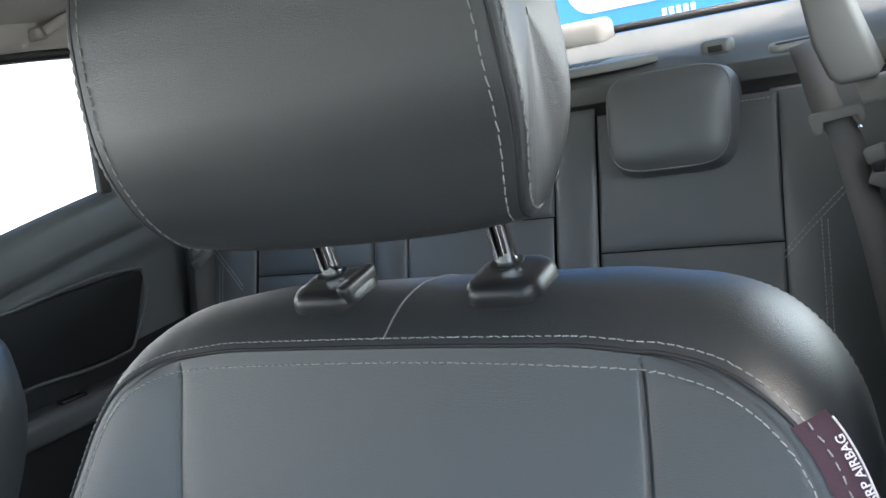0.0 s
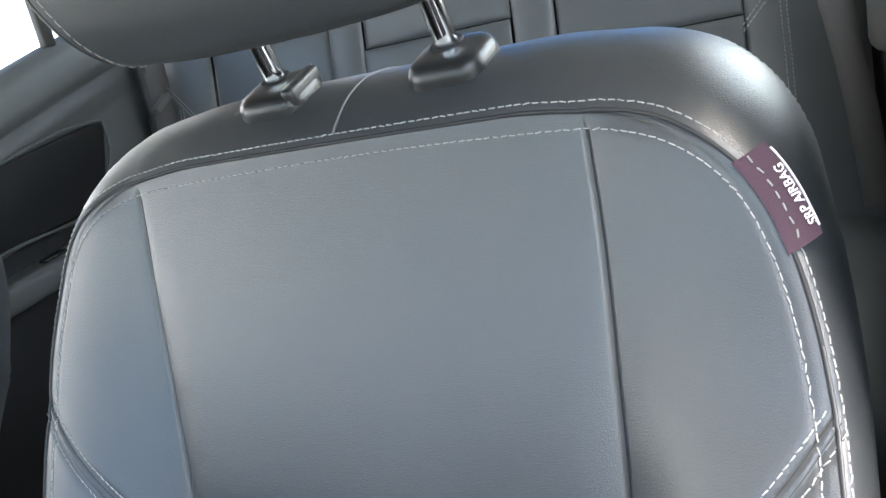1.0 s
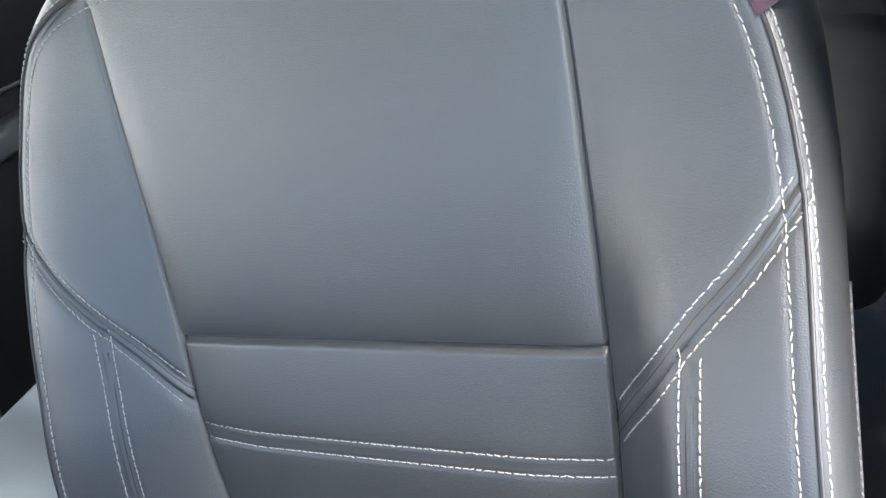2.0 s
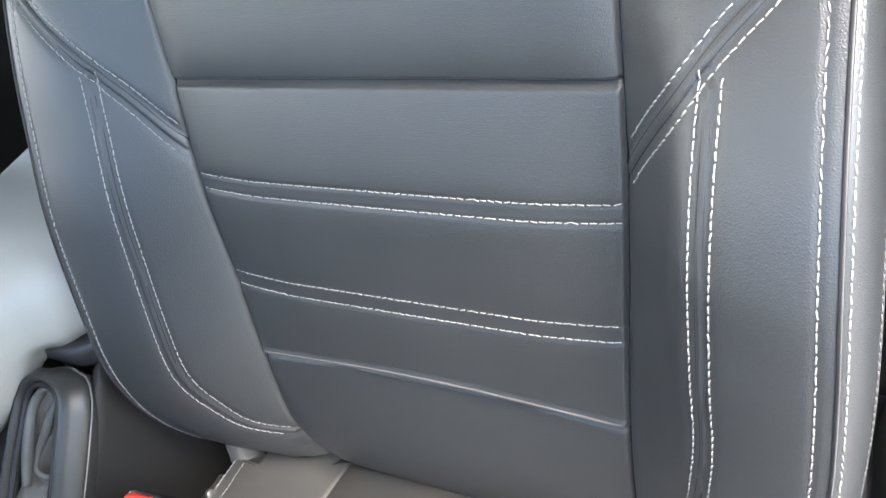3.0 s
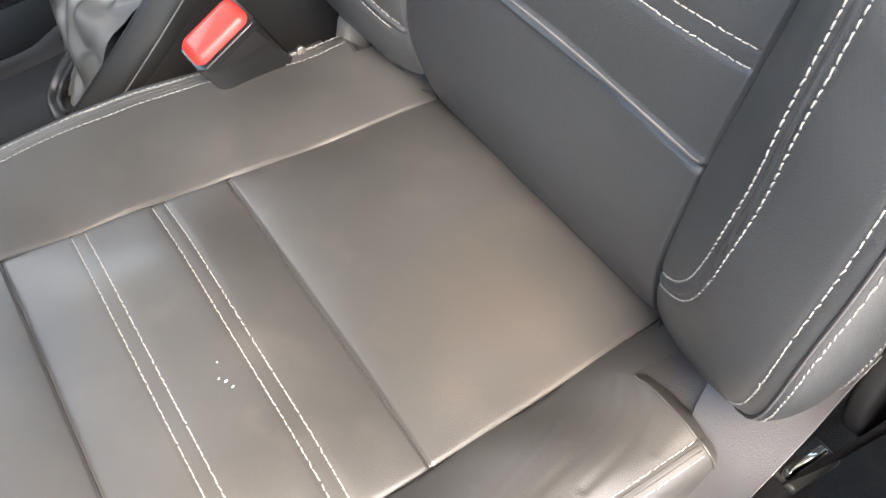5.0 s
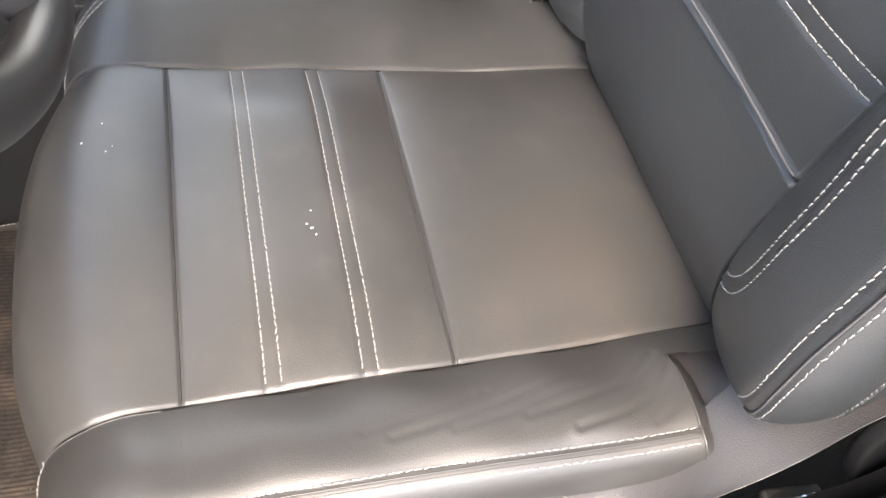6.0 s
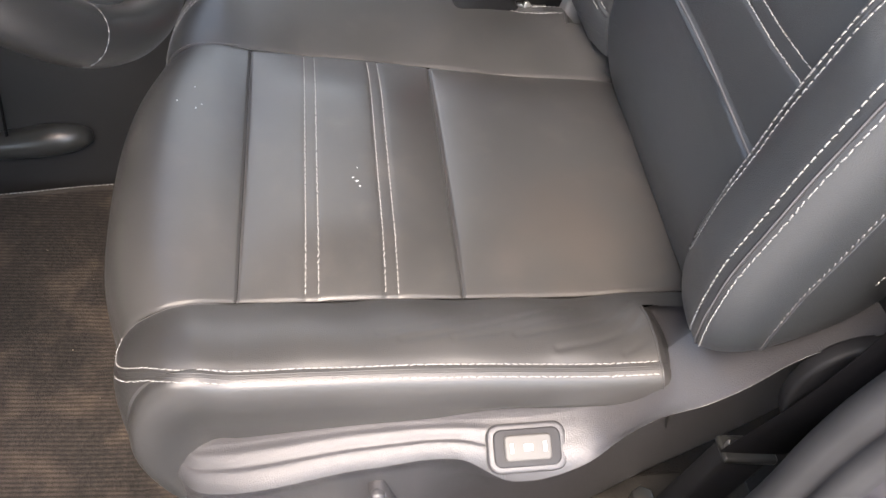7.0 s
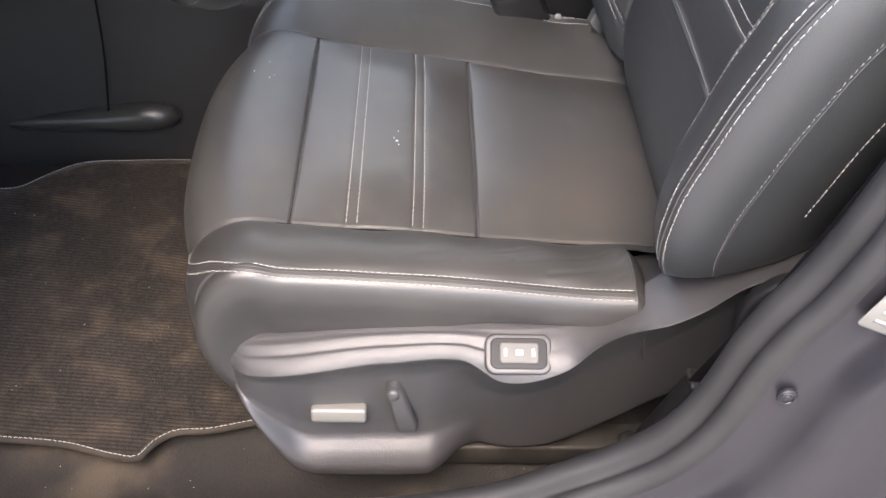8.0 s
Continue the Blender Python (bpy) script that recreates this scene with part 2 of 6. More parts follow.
def stitches(name, points, normals, parent, pitch=0.0050, length=0.0043, width=0.0008, mat=None, jitter=0.0003):
    """A row of thread stitches along a line on a surface: small flat-topped loops, each a little askew."""
    p, n = np.asarray(points, float), np.asarray(normals, float)
    s = np.concatenate([[0], np.cumsum(np.linalg.norm(np.diff(p, axis=0), axis=1))])
    rng = np.random.default_rng(len(p) * 7 + int(abs(s[-1]) * 1e5))
    at = np.arange(pitch / 2, s[-1] - pitch / 4, pitch)
    verts, faces = [], []
    for c in at:
        c += rng.normal(0, jitter)
        a, b = [np.array([np.interp(c + e * length / 2, s, p[:, k]) for k in range(3)]) for e in (-1, 1)]
        nn = np.array([np.interp(c, s, n[:, k]) for k in range(3)])
        nn /= np.linalg.norm(nn)
        d = b - a
        d /= np.linalg.norm(d) + 1e-12
        side = np.cross(nn, d) * width / 2
        skew = np.cross(nn, d) * rng.normal(0, 0.00025)
        base = len(verts)
        for k, (e, lift, w) in enumerate(((0, -0.0004, 0.6), (0.12, 0.0003, 1), (0.5, 0.0004, 1), (0.88, 0.0003, 1), (1, -0.0004, 0.6))):
            q = a + (b - a) * e + nn * lift + skew * (e - 0.5) * 2
            verts += [q - side * w - nn * 0.0005, q + nn * 0.0003, q + side * w - nn * 0.0005]
            if k:
                o = base + 3 * k
                faces += [(o - 3, o - 2, o + 1, o), (o - 2, o - 1, o + 2, o + 1)]
    return mesh(name, verts, faces, mat or THREAD, parent, "pale grey thread stitching", kind="stuff")


def tube(points, radius, sides=10, closed=False):
    """Verts and faces of a tube along points; radius may vary along it."""
    p = np.asarray(points, float)
    r = np.broadcast_to(np.asarray(radius, float), (len(p),))
    d = np.gradient(p, axis=0) if not closed else np.roll(p, -1, 0) - np.roll(p, 1, 0)
    d /= np.linalg.norm(d, axis=1, keepdims=True)
    ref = np.array([0.13, 0.31, 0.94])
    if abs(d @ ref).max() > 0.95:
        ref = np.array([0.95, 0.2, 0.1])
    a = np.cross(d, ref)
    a /= np.linalg.norm(a, axis=1, keepdims=True)
    b = np.cross(d, a)
    w = np.linspace(0, 2 * np.pi, sides, endpoint=False)
    V = p[:, None] + r[:, None, None] * (a[:, None] * np.cos(w)[None, :, None] + b[:, None] * np.sin(w)[None, :, None])
    F = [tuple(f) for f in grid_faces(len(p), sides, True)]
    if closed:
        m = len(p) - 1
        F += [(m * sides + j, m * sides + (j + 1) % sides, (j + 1) % sides, j) for j in range(sides)]
    else:
        F += [tuple(range(sides))[::-1], tuple((len(p) - 1) * sides + j for j in range(sides))]
    return V.reshape(-1, 3), F


def tube_part(name, points, radius, mat, parent=None, label="", sides=10, closed=False, **tags):
    v, f = tube(points, radius, sides, closed)
    return mesh(name, v, f, mat, parent, label, **tags)


def box_bm(size, bevel=0.003, segments=2, at=(0, 0, 0), rot=(0, 0, 0)):
    bm = bmesh.new()
    bmesh.ops.create_cube(bm, size=1, matrix=pose(*at, *rot) @ Matrix.Diagonal((*size, 1)))
    if bevel:
        bmesh.ops.bevel(bm, geom=list(bm.edges), offset=bevel, segments=segments, affect="EDGES", profile=0.5)
    return bm


def prism_bm(outline, z0, z1, bevel=0.0, m=Matrix()):
    """An upright slab over an outline in (x, y), from z0 to z1, then moved by m."""
    bm = bmesh.new()
    low = [bm.verts.new((x, y, z0)) for x, y in outline]
    high = [bm.verts.new((x, y, z1)) for x, y in outline]
    n = len(outline)
    bm.faces.new(low[::-1]), bm.faces.new(high)
    for i in range(n):
        bm.faces.new((low[i], low[(i + 1) % n], high[(i + 1) % n], high[i]))
    bmesh.ops.recalc_face_normals(bm, faces=bm.faces)
    if bevel:
        ring = [e for e in bm.edges if abs(e.verts[0].co.z - e.verts[1].co.z) < 1e-9]
        bmesh.ops.bevel(bm, geom=ring, offset=bevel, segments=3, affect="EDGES", profile=0.5)
    bmesh.ops.transform(bm, matrix=m, verts=bm.verts)
    return bm


def rounded_outline(w, h, r, n=8, power=1.0):
    """A rounded rectangle about the origin, anticlockwise."""
    out = []
    for cx, cy, a0 in ((w / 2 - r, h / 2 - r, 0), (-w / 2 + r, h / 2 - r, 90), (-w / 2 + r, -h / 2 + r, 180), (w / 2 - r, -h / 2 + r, 270)):
        for k in range(n + 1):
            a = radians(a0 + 90 * k / n)
            out.append((cx + r * math.cos(a), cy + r * math.sin(a)))
    return out


def sweep(path, ups, profile):
    """A sheet: the profile, in (along ups, along x), carried along a path in the (y, z) plane."""
    P = np.empty((len(path), len(profile), 3))
    for i, ((y, z), (uy, uz)) in enumerate(zip(path, ups)):
        for j, (a, x) in enumerate(profile):
            P[i, j] = (x, y + uy * a, z + uz * a)
    return P


# ---- the driver's seat: backrest ----
# x across (door side +), y to the rear, z up.
def back_y(z):
    """The middle line of the backrest's front."""
    return spline((.30, .34, .385, .461, .527, .598, .658, .75, .82, .89), (-.035, -.047, -.052, -.033, -.008, .018, .0455, .086, .114, .1395), z)


def insert_w(z, side=0):
    """Half width of the middle panel, which sits a little off centre at the top; side -1 or 1."""
    lean = np.interp(z, (.66, .75, .82, .89), (0, .003, .005, .0055))
    return spline((.30, .385, .461, .527, .598, .658, .75, .82, .88, .95), (.132, .143, .148, .1535, .160, .162, .1640, .1655, .1640, .163), z) - side * lean * np.where(np.asarray(side) > 0, .35, 1)


def door_swell(x, z):
    """The bolster on the door side, with its airbag, swells further forward."""
    u = np.clip((x - .160) / .055, 0, 1)
    return spline((.30, .40, .436, .464, .491, .524, .557, .594, .62, .65, .69, .72, .75, .775, .92), (0, 0, .003, .006, .011, .018, .024, .0275, .031, .031, .021, .011, .003, 0, 0), z) * u * u * (3 - 2 * u)


OUT_Z = (.318, .325, .335, .345, .360, .375, .390, .405, .425, .447, .49, .556, .60, .64, .69, .745, .786, .814, .8505, .8675, .878, .8835, .8865, .888)
OUT_W = (.150, .172, .190, .203, .219, .2325, .2435, .2515, .2590, .2640, .2705, .2775, .279, .279, .277, .2735, .2675, .2595, .241, .2235, .204, .183, .160, .12)


def outer_w(z):
    return np.interp(z, *[curve(np.stack([OUT_Z, OUT_W], 1), 240)[:, k] for k in (0, 1)])


def bolster_h(z):
    return spline((.32, .36, .385, .411, .447, .49, .522, .556, .60, .64, .69, .72, .745, .786, .814, .847, .87, .89),
                  (.006, .020, .030, .0415, .0540, .060, .059, .0565, .053, .0485, .0425, .0365, .030, .022, .016, .012, .010, .0), z)


H1 = 0.658
DIAG = [curve([(-.277, .752), (-.245, .717), (-.217, .688), (-.190, .659), (-.173, .635), (-.160, .614)], 40),
        curve([(.277, .754), (.248, .724), (.2235, .702), (.196, .669), (.1755, .639), (.160, .614)], 40)]
STRAP = [curve([(-.2145, .690), (-.2120, .64), (-.2095, .575), (-.2050, .505), (-.1975, .454), (-.188, .433), (-.1730, .4047), (-.160, .392), (-.1475, .382)], 70),
         curve([(.2215, .703), (.2198, .66), (.2182, .62), (.2168, .592), (.2155, .56), (.2145, .532), (.2075, .491), (.1995, .460), (.1885, .4320), (.1720, .4075), (.156, .390), (.1400, .3735)], 70)]


def h2_z(x):
    return 0.4605 + 0.0075 * (1 - (x / 0.148) ** 2)


def s_line(z0, x):
    return z0 - 0.0005 * (1 - (x / 0.156) ** 2)


def back_front(x, z):
    """The front of the backrest, as y at (x, z): pillows, bolsters and sewn channels."""
    x, z = np.broadcast_arrays(np.asarray(x, float), np.asarray(z, float))
    a, wi, wo = np.abs(x), insert_w(z, np.sign(x)), outer_w(z)
    u = np.clip((a - wi) / np.maximum(wo - wi, 0.012), 0, 1.2)
    high = np.clip((z - .62) / .14, 0, 1)
    uc = np.clip(u, 0, 1)
    rise = (1 - (1 - uc) ** 2.1) * (1 - high) + uc ** 1.5 * (2.5 - 1.5 * uc) * high
    fwd = bolster_h(z) * rise
    fwd = fwd - 0.0014 * np.clip((u - 0.86) / 0.14, 0, 1.2) ** 2 * np.clip((0.875 - z) / 0.02, 0, 1)
    inner = np.clip(wi - a, 0, 1)
    edge = np.sin(np.pi / 2 * np.clip(inner / 0.09, 0, 1))
    # pillows of the middle panel between its seams
    fall = np.clip((.890 - z) / .17, 0, 1)
    top = 0.0060 * (1 - np.exp(-np.clip(z - H1, 0, 1) / .018)) * fall * fall * (3 - 2 * fall)
    low = np.where(z < H1, np.abs(np.sin(np.pi * np.clip((z - .4605) / (H1 - .4605), 0, 1))) ** 0.55 * 0.0055, 0)
    foot = np.where(z < h2_z(x), np.clip((h2_z(x) - z) / 0.02, 0, 1) ** 0.6 * 0.003 - 0.002, 0)
    mid = a < wi
    soft = np.sin(np.pi / 2 * np.clip(inner / .03, 0, 1))
    fwd = fwd + np.where(mid, np.where(z > H1, top * soft, (low + foot) * np.clip(edge + 0.15, 0, 1)) + .004 * (a / wi) ** 2 * high, .004 * high * np.clip(1 - u, 0, 1) ** 2)
    # bolster pillows
    fwd = fwd + np.where(~mid, 0.0015 * np.sin(np.pi * np.clip(u, 0, 1)) ** 0.8 * (z > 0.36) * np.clip((0.880 - z) / 0.03, 0, 1), 0)
    # seams
    low_rim = np.clip((0.884 - z) / 0.012, 0, 1)
    fwd = fwd - (0.0028 * np.exp(-((a - wi) / 0.0017) ** 2) + 0.0010 * np.exp(-((a - wi) / 0.006) ** 2)) * low_rim
    fwd = fwd - np.where(mid, 0.0036 * np.exp(-((z - H1) / 0.0020) ** 2), 0)
    ridge = z - h2_z(x)
    fwd = fwd + np.where(mid, 0.0016 * np.exp(-((ridge - 0.002) / 0.0022) ** 2) - 0.0022 * np.exp(-((ridge + 0.003) / 0.002) ** 2), 0)
    for z0 in (.594, .522):
        d = z - s_line(z0, x)
        fwd = fwd - np.where(mid, 0.0010 * np.exp(-(d / 0.0085) ** 2) + 0.0006 * np.exp(-((np.abs(d) - 0.005) / 0.0014) ** 2), 0)
    for line in DIAG + [s[3:] for s in STRAP]:
        near = (np.abs(x - line[:, 0].mean()) < 0.1)
        d = np.where(near, distance(x, z, line), 9)
        d = np.where(mid, 9, d)
        fwd = fwd - 0.0016 * np.exp(-(d / 0.0065) ** 2) + 0.0014 * np.exp(-(d / 0.0022) ** 2) - 0.0010 * np.exp(-((d - 0.0028) / 0.0012) ** 2) - 0.0005 * np.exp(-((d - 0.0056) / 0.0013) ** 2)
    d = np.clip(wo - a, 0, 1)
    fwd = fwd - 0.0007 * np.exp(-((d - 0.0088) / 0.002) ** 2)
    return back_y(z) - fwd - door_swell(x, z)


def back_point(x, z, lift=0.0):
    x, z = np.asarray(x, float), np.asarray(z, float)
    e = 0.0015
    p = np.stack([x, back_front(x, z), z], -1)
    dx = np.stack([np.full_like(x, 2 * e), back_front(x + e, z) - back_front(x - e, z), 0 * x], -1)
    dz = np.stack([0 * x, back_front(x, z + e) - back_front(x, z - e), np.full_like(x, 2 * e)], -1)
    n = np.cross(dx, dz)
    n /= np.linalg.norm(n, axis=-1, keepdims=True)
    return p + n * lift, n


def offset_line(line, d):
    t = np.gradient(line, axis=0)
    t /= np.linalg.norm(t, axis=1, keepdims=True)
    return line + np.asarray(d)[..., None] * np.stack([-t[:, 1], t[:, 0]], 1)


def clustered(n, near=0.0007, both=False):
    """0..1 with small steps near 0 (and near 1)."""
    t = np.linspace(0, 1, n)
    return 0.5 - 0.5 * np.cos(np.pi * t) if both else 1 - np.cos(np.pi / 2 * t)


def driver_backrest(seat):
    back = tagged(new("backrest"), label="black leather backrest with pale double stitching")
    back.parent = seat
    # rows
    fold = curve(np.stack([OUT_Z, OUT_W], 1), 420)[:, 0]
    z = np.unique(np.round(np.concatenate([fold, np.arange(.320, .890, .0013), H1 + np.arange(-6, 7) * 0.0007]), 5))
    z = z[np.concatenate([[True], np.diff(z) > 0.00015])]
    ub = clustered(92, both=True)
    rows = []
    wo = outer_w(z)
    wl, wr = np.minimum(insert_w(z, -1), wo - 0.008), np.minimum(insert_w(z, 1), wo - 0.008)
    across = (1 + np.sin(np.pi / 2 * np.linspace(-1, 1, 130))) / 2
    for k, zz in enumerate(z):
        left = -(wl[k] + (wo[k] - wl[k]) * ub[::-1])
        right = wr[k] + (wo[k] - wr[k]) * ub
        rows.append(np.concatenate([left[:-1], -wl[k] + (wl[k] + wr[k]) * across, right[1:]]))
    X = np.array(rows)
    Z = np.repeat(z[:, None], X.shape[1], 1)
    Y = back_front(X, Z)
    P = np.stack([X, Y, Z], -1)
    N = -grid_normals(P)
    N *= np.sign((N[..., 1] * -1).mean())
    cx, cz = (X[1:, 1:] + X[:-1, :-1]) / 2, (Z[1:, 1:] + Z[:-1, :-1]) / 2
    col = np.arange(X.shape[1] - 1)
    L = np.zeros(cx.shape, int)
    side_l, side_r = col < 91, col >= 91 + 129
    mid = ~(side_l | side_r)
    M = np.repeat(mid[None], len(z) - 1, 0)
    L[M & (cz > H1)] = 1
    L[M & (cz <= H1) & (cz > h2_z(cx))] = 2
    L[M & (cz <= h2_z(cx))] = 3
    for s, cols in ((0, side_l), (1, side_r)):
        S = np.repeat(cols[None], len(z) - 1, 0)
        a = np.abs(cx)
        dz = np.interp(a, np.abs(DIAG[s][::-1, 0]), DIAG[s][::-1, 1])
        up = cz > dz
        sx = np.interp(cz, STRAP[s][::-1, 1], np.abs(STRAP[s][::-1, 0]))
        L[S & up] = 4 + s
        L[S & ~up & (a < sx) & (cz > .39)] = 6 + s
        L[S & ~up & ~((a < sx) & (cz > .39))] = 8 + s
        L[S & (a < .168) & (cz < .340)] = 99
    table = {1: ("upper_panel", LEATHER, ""), 2: ("middle_panel", LEATHER, "stitched black leather lumbar panel"), 3: ("lower_panel", LEATHER, ""),
             4: ("bolster_top", LEATHER, ""), 5: ("bolster_top", LEATHER, ""), 6: ("bolster_inner_panel", LEATHER, ""), 7: ("bolster_inner_panel", LEATHER, ""),
             8: ("bolster_outer_panel", LEATHER, ""), 9: ("bolster_outer_panel", LEATHER, "")}
    sheet_parts(P, N, L, table, back)

    # the cap over the shoulders and the sides, carried round the outline of the front
    rim = np.concatenate([P[:, 0], P[-1, 1:-1], P[::-1, -1]])
    rim = curve(rim, 420)
    t = np.gradient(rim[:, [0, 2]], axis=0)
    t /= np.linalg.norm(t, axis=1, keepdims=True)
    for _ in range(50):
        t[1:-1] = (t[:-2] + t[1:-1] * 2 + t[2:]) / 4
    m = np.stack([-t[:, 1], t[:, 0]], 1)
    m /= np.linalg.norm(m, axis=1, keepdims=True)
    topness = np.clip(m[:, 1], 0, 1) ** 1.5
    lowness = np.clip((0.40 - rim[:, 2]) / 0.07, 0, 1)
    tilt = radians(22)
    upv, bkv = np.array([0, math.sin(tilt), math.cos(tilt)]), np.array([0, math.cos(tilt), -math.sin(tilt)])
    g = np.array([0, .0005, .002, .005, .010, .016, .024, .034, .046, .060, .074, .086, .094, .099, .104, .115, .128, .138])
    e_top = np.array([0, .0019, .0054, .0098, .0163, .0230, .0302, .0368, .0432, .0470, .0500, .0512, .0512, .0506, .0495, .045, .035, .019])
    e_side = np.array([0, .0012, .0033, .0050, .0070, .0086, .0096, .0098, .0086, .0058, .0020, -.0014, -.004, -.006, -.008, -.013, -.020, -.028])
    e = e_side[None] * (1 - topness[:, None]) + e_top[None] * .95 * topness[:, None]
    e = e * (1 - 0.9 * lowness[:, None])
    level = np.clip((.47 - rim[:, 2]) / .09, 0, 1)[:, None]
    back_way = bkv * (1 - level) + np.array([0, .95, .08]) * level
    Q = rim[:, None] + (m[:, :1, None] * np.array([1.0, 0, 0]) + m[:, 1:, None] * upv) * e[..., None] + back_way[:, None] * g[None, :, None]
    NQ = grid_normals(Q)
    if NQ[210, 8, 2] < 0:
        NQ = -NQ
    LQ = np.zeros((len(Q) - 1, Q.shape[1] - 1), int)
    LQ[:, :13] = 1
    LQ[:, 13:] = 2
    sheet_parts(Q, NQ, LQ, {1: ("shoulder_cap", LEATHER, "wrap-round black leather side and shoulder"), 2: ("rear_trim", LEATHER, "")}, back)
    # back of the seat, closing the shell
    ring = Q[:, -1]
    centre = ring.mean(0)
    shell = np.stack([ring + (centre - ring) * k + bkv * 0.01 * math.sin(math.pi / 2 * k) for k in (0, 0.15, 0.5, 0.98)], 1)
    mesh("rear_shell", shell.reshape(-1, 3), grid_faces(len(ring), 4), PLASTIC, back, "black plastic backrest shell")
    # lower hem that closes the foot of the backrest
    foot = np.stack([P[0], P[0] + bkv * 0.05, P[0] + bkv * 0.14 + np.array([0, 0, .005])], 0)
    mesh("foot_flap", foot.reshape(-1, 3), grid_faces(3, foot.shape[1]), LEATHER, back)

    # sewn lines
    def row(line, name="stitching", **kw):
        p, n = back_point(line[:, 0], line[:, 1])
        stitches(name, p + n * 0.0004, n, back, **kw)

    xs = np.linspace(-1, 1, 80)
    for z0 in (.599, .589, .527, .517):
        w = insert_w(z0) - 0.003
        row(np.stack([xs * w, s_line(z0, xs * w)], 1))
    for line in DIAG + STRAP:
        sign = 1 if line[0, 0] > 0 else -1
        for d in (-0.0056, 0.0056):
            q = offset_line(line, d * sign * (1 if len(line) == 40 else np.interp(line[:, 1], (.40, .47), (.74, 1.0))))[(1 if len(line) == 40 else 2):-1]
            row(q[np.abs(q[:, 0]) > insert_w(q[:, 1], sign) + .0022])
        # two sunk dark tubes paint the shade between the stitch rows
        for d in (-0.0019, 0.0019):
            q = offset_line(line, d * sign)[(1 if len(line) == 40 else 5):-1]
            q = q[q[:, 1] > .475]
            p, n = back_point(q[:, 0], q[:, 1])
            tube_part("seam_shade", p - n * .0005, .0007, SEAM, back, "dark line for the shade in a seam", sides=6)
    # a sunk dark tube that paints the shade down a seam's groove
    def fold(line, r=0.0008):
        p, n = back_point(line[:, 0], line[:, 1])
        tube_part("seam_shade", p - n * 0.0004, r, SEAM, back, "dark line for the shade in a seam", sides=6)

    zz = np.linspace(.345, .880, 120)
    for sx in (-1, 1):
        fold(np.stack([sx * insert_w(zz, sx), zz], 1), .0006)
    w = insert_w(.4605) - .003
    p, n = back_point(xs * w, h2_z(xs * w) + .002)
    tube_part("lumbar_welt", p - n * .0002, .0011, WELT, back, "light worn welt", sides=6)
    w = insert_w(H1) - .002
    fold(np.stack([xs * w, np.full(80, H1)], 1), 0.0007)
    half = curve(np.stack([OUT_W, OUT_Z], 1), 240)
    around = curve(np.concatenate([half * [-1, 1], half[::-1]])[::3], 700)
    edge_line = offset_line(around, -.0088)
    edge_line = edge_line[(edge_line[:, 1] > .385)]
    row(edge_line, pitch=0.0053, length=0.0044, width=0.0008)
    outer_row = Q[:, 2] + NQ[:, 2] * 0.0002
    ok = rim[:, 2] > .375
    stitches("stitching", outer_row[ok], NQ[ok, 2], back, pitch=0.0053, length=0.0044, width=0.0008)
    # shade in the rim seam, painted as a dark tube
    tube_part("seam_shade", (rim + NQ[:, 0] * .0002)[ok], .0013, SEAM, back, "dark line for the shade in a seam", sides=6)
    seat_back = Q[:, 13] + NQ[:, 13] * 0.0002
    ok = rim[:, 2] > .5
    stitches("stitching", seat_back[ok], NQ[ok, 13], back, pitch=0.0052, length=0.0046, width=0.00092)
    # the seam line across the top of the cap, in the middle
    k = int(np.argmin(np.abs(Q[:, 5, 0]) + (Q[:, 5, 2] < .8)))
    tube_part("cap_seam", Q[k, 2:14] + NQ[k, 2:14] * 0.0002, 0.0009, PIPING, back, "thin centre seam of the cap", sides=6)
    # a side seam on each flank
    for lo, hi in ((30, 112), (len(Q) - 112, len(Q) - 30)):
        tube_part("side_seam", Q[lo:hi, 8] + NQ[lo:hi, 8] * 0.0002, 0.0011, LEATHER, back, "raised flank seam", sides=6)
        stitches("stitching", Q[lo:hi, 8] * .8 + Q[lo:hi, 7] * .2 + NQ[lo:hi, 8] * 0.0004, NQ[lo:hi, 8], back, pitch=.0050, length=.0036, width=.0008, mat=WELT)
    worn = (rim[:, 0] > 0) & (rim[:, 2] > .39) & (rim[:, 2] < .78)
    tube_part("worn_fold", (rim + NQ[:, 1] * .0014)[worn], .0005, WELT, back, "pale worn fold", sides=6)
    return back, Q, NQ


def guide(seat, x, lever):
    """The plastic collar of a head restraint post."""
    c = tagged(new("post_guide"), label="black plastic headrest post guide")
    c.parent = seat
    base = Vector((x + .004, .185, .9125))
    m = Matrix.Translation(base) @ pose(0, 0, 0, 8, 0, 0)
    rings = [[(x0 * k, y0 * k, zz) for x0, y0 in rounded_outline(.050, .048, .015, 6)] for k, zz in ((1.02, -.014), (1.02, -.002), (1.0, .0016), (.95, .0046), (.86, .0068), (.74, .0080), (.55, .0086))]
    n = len(rings[0])
    G = [m @ Vector(v) for ring in rings for v in ring]
    mesh("collar", G, [tuple(f) for f in grid_faces(len(rings), n, True)] + [tuple((len(rings) - 1) * n + j for j in range(n))], COLLAR, c)
    part("bushing", prism_bm(rounded_outline(.022, .022, .0109, 6), 0, .0100, .0015, m @ pose(-.004, .008, 0)), DARK_PLASTIC, c)
    if lever:
        part("release_button", prism_bm(rounded_outline(.010, .040, .0048, 5), -.004, .0100, .003, m @ pose(.0195, .001, 0)), COLLAR, c, "black release button")


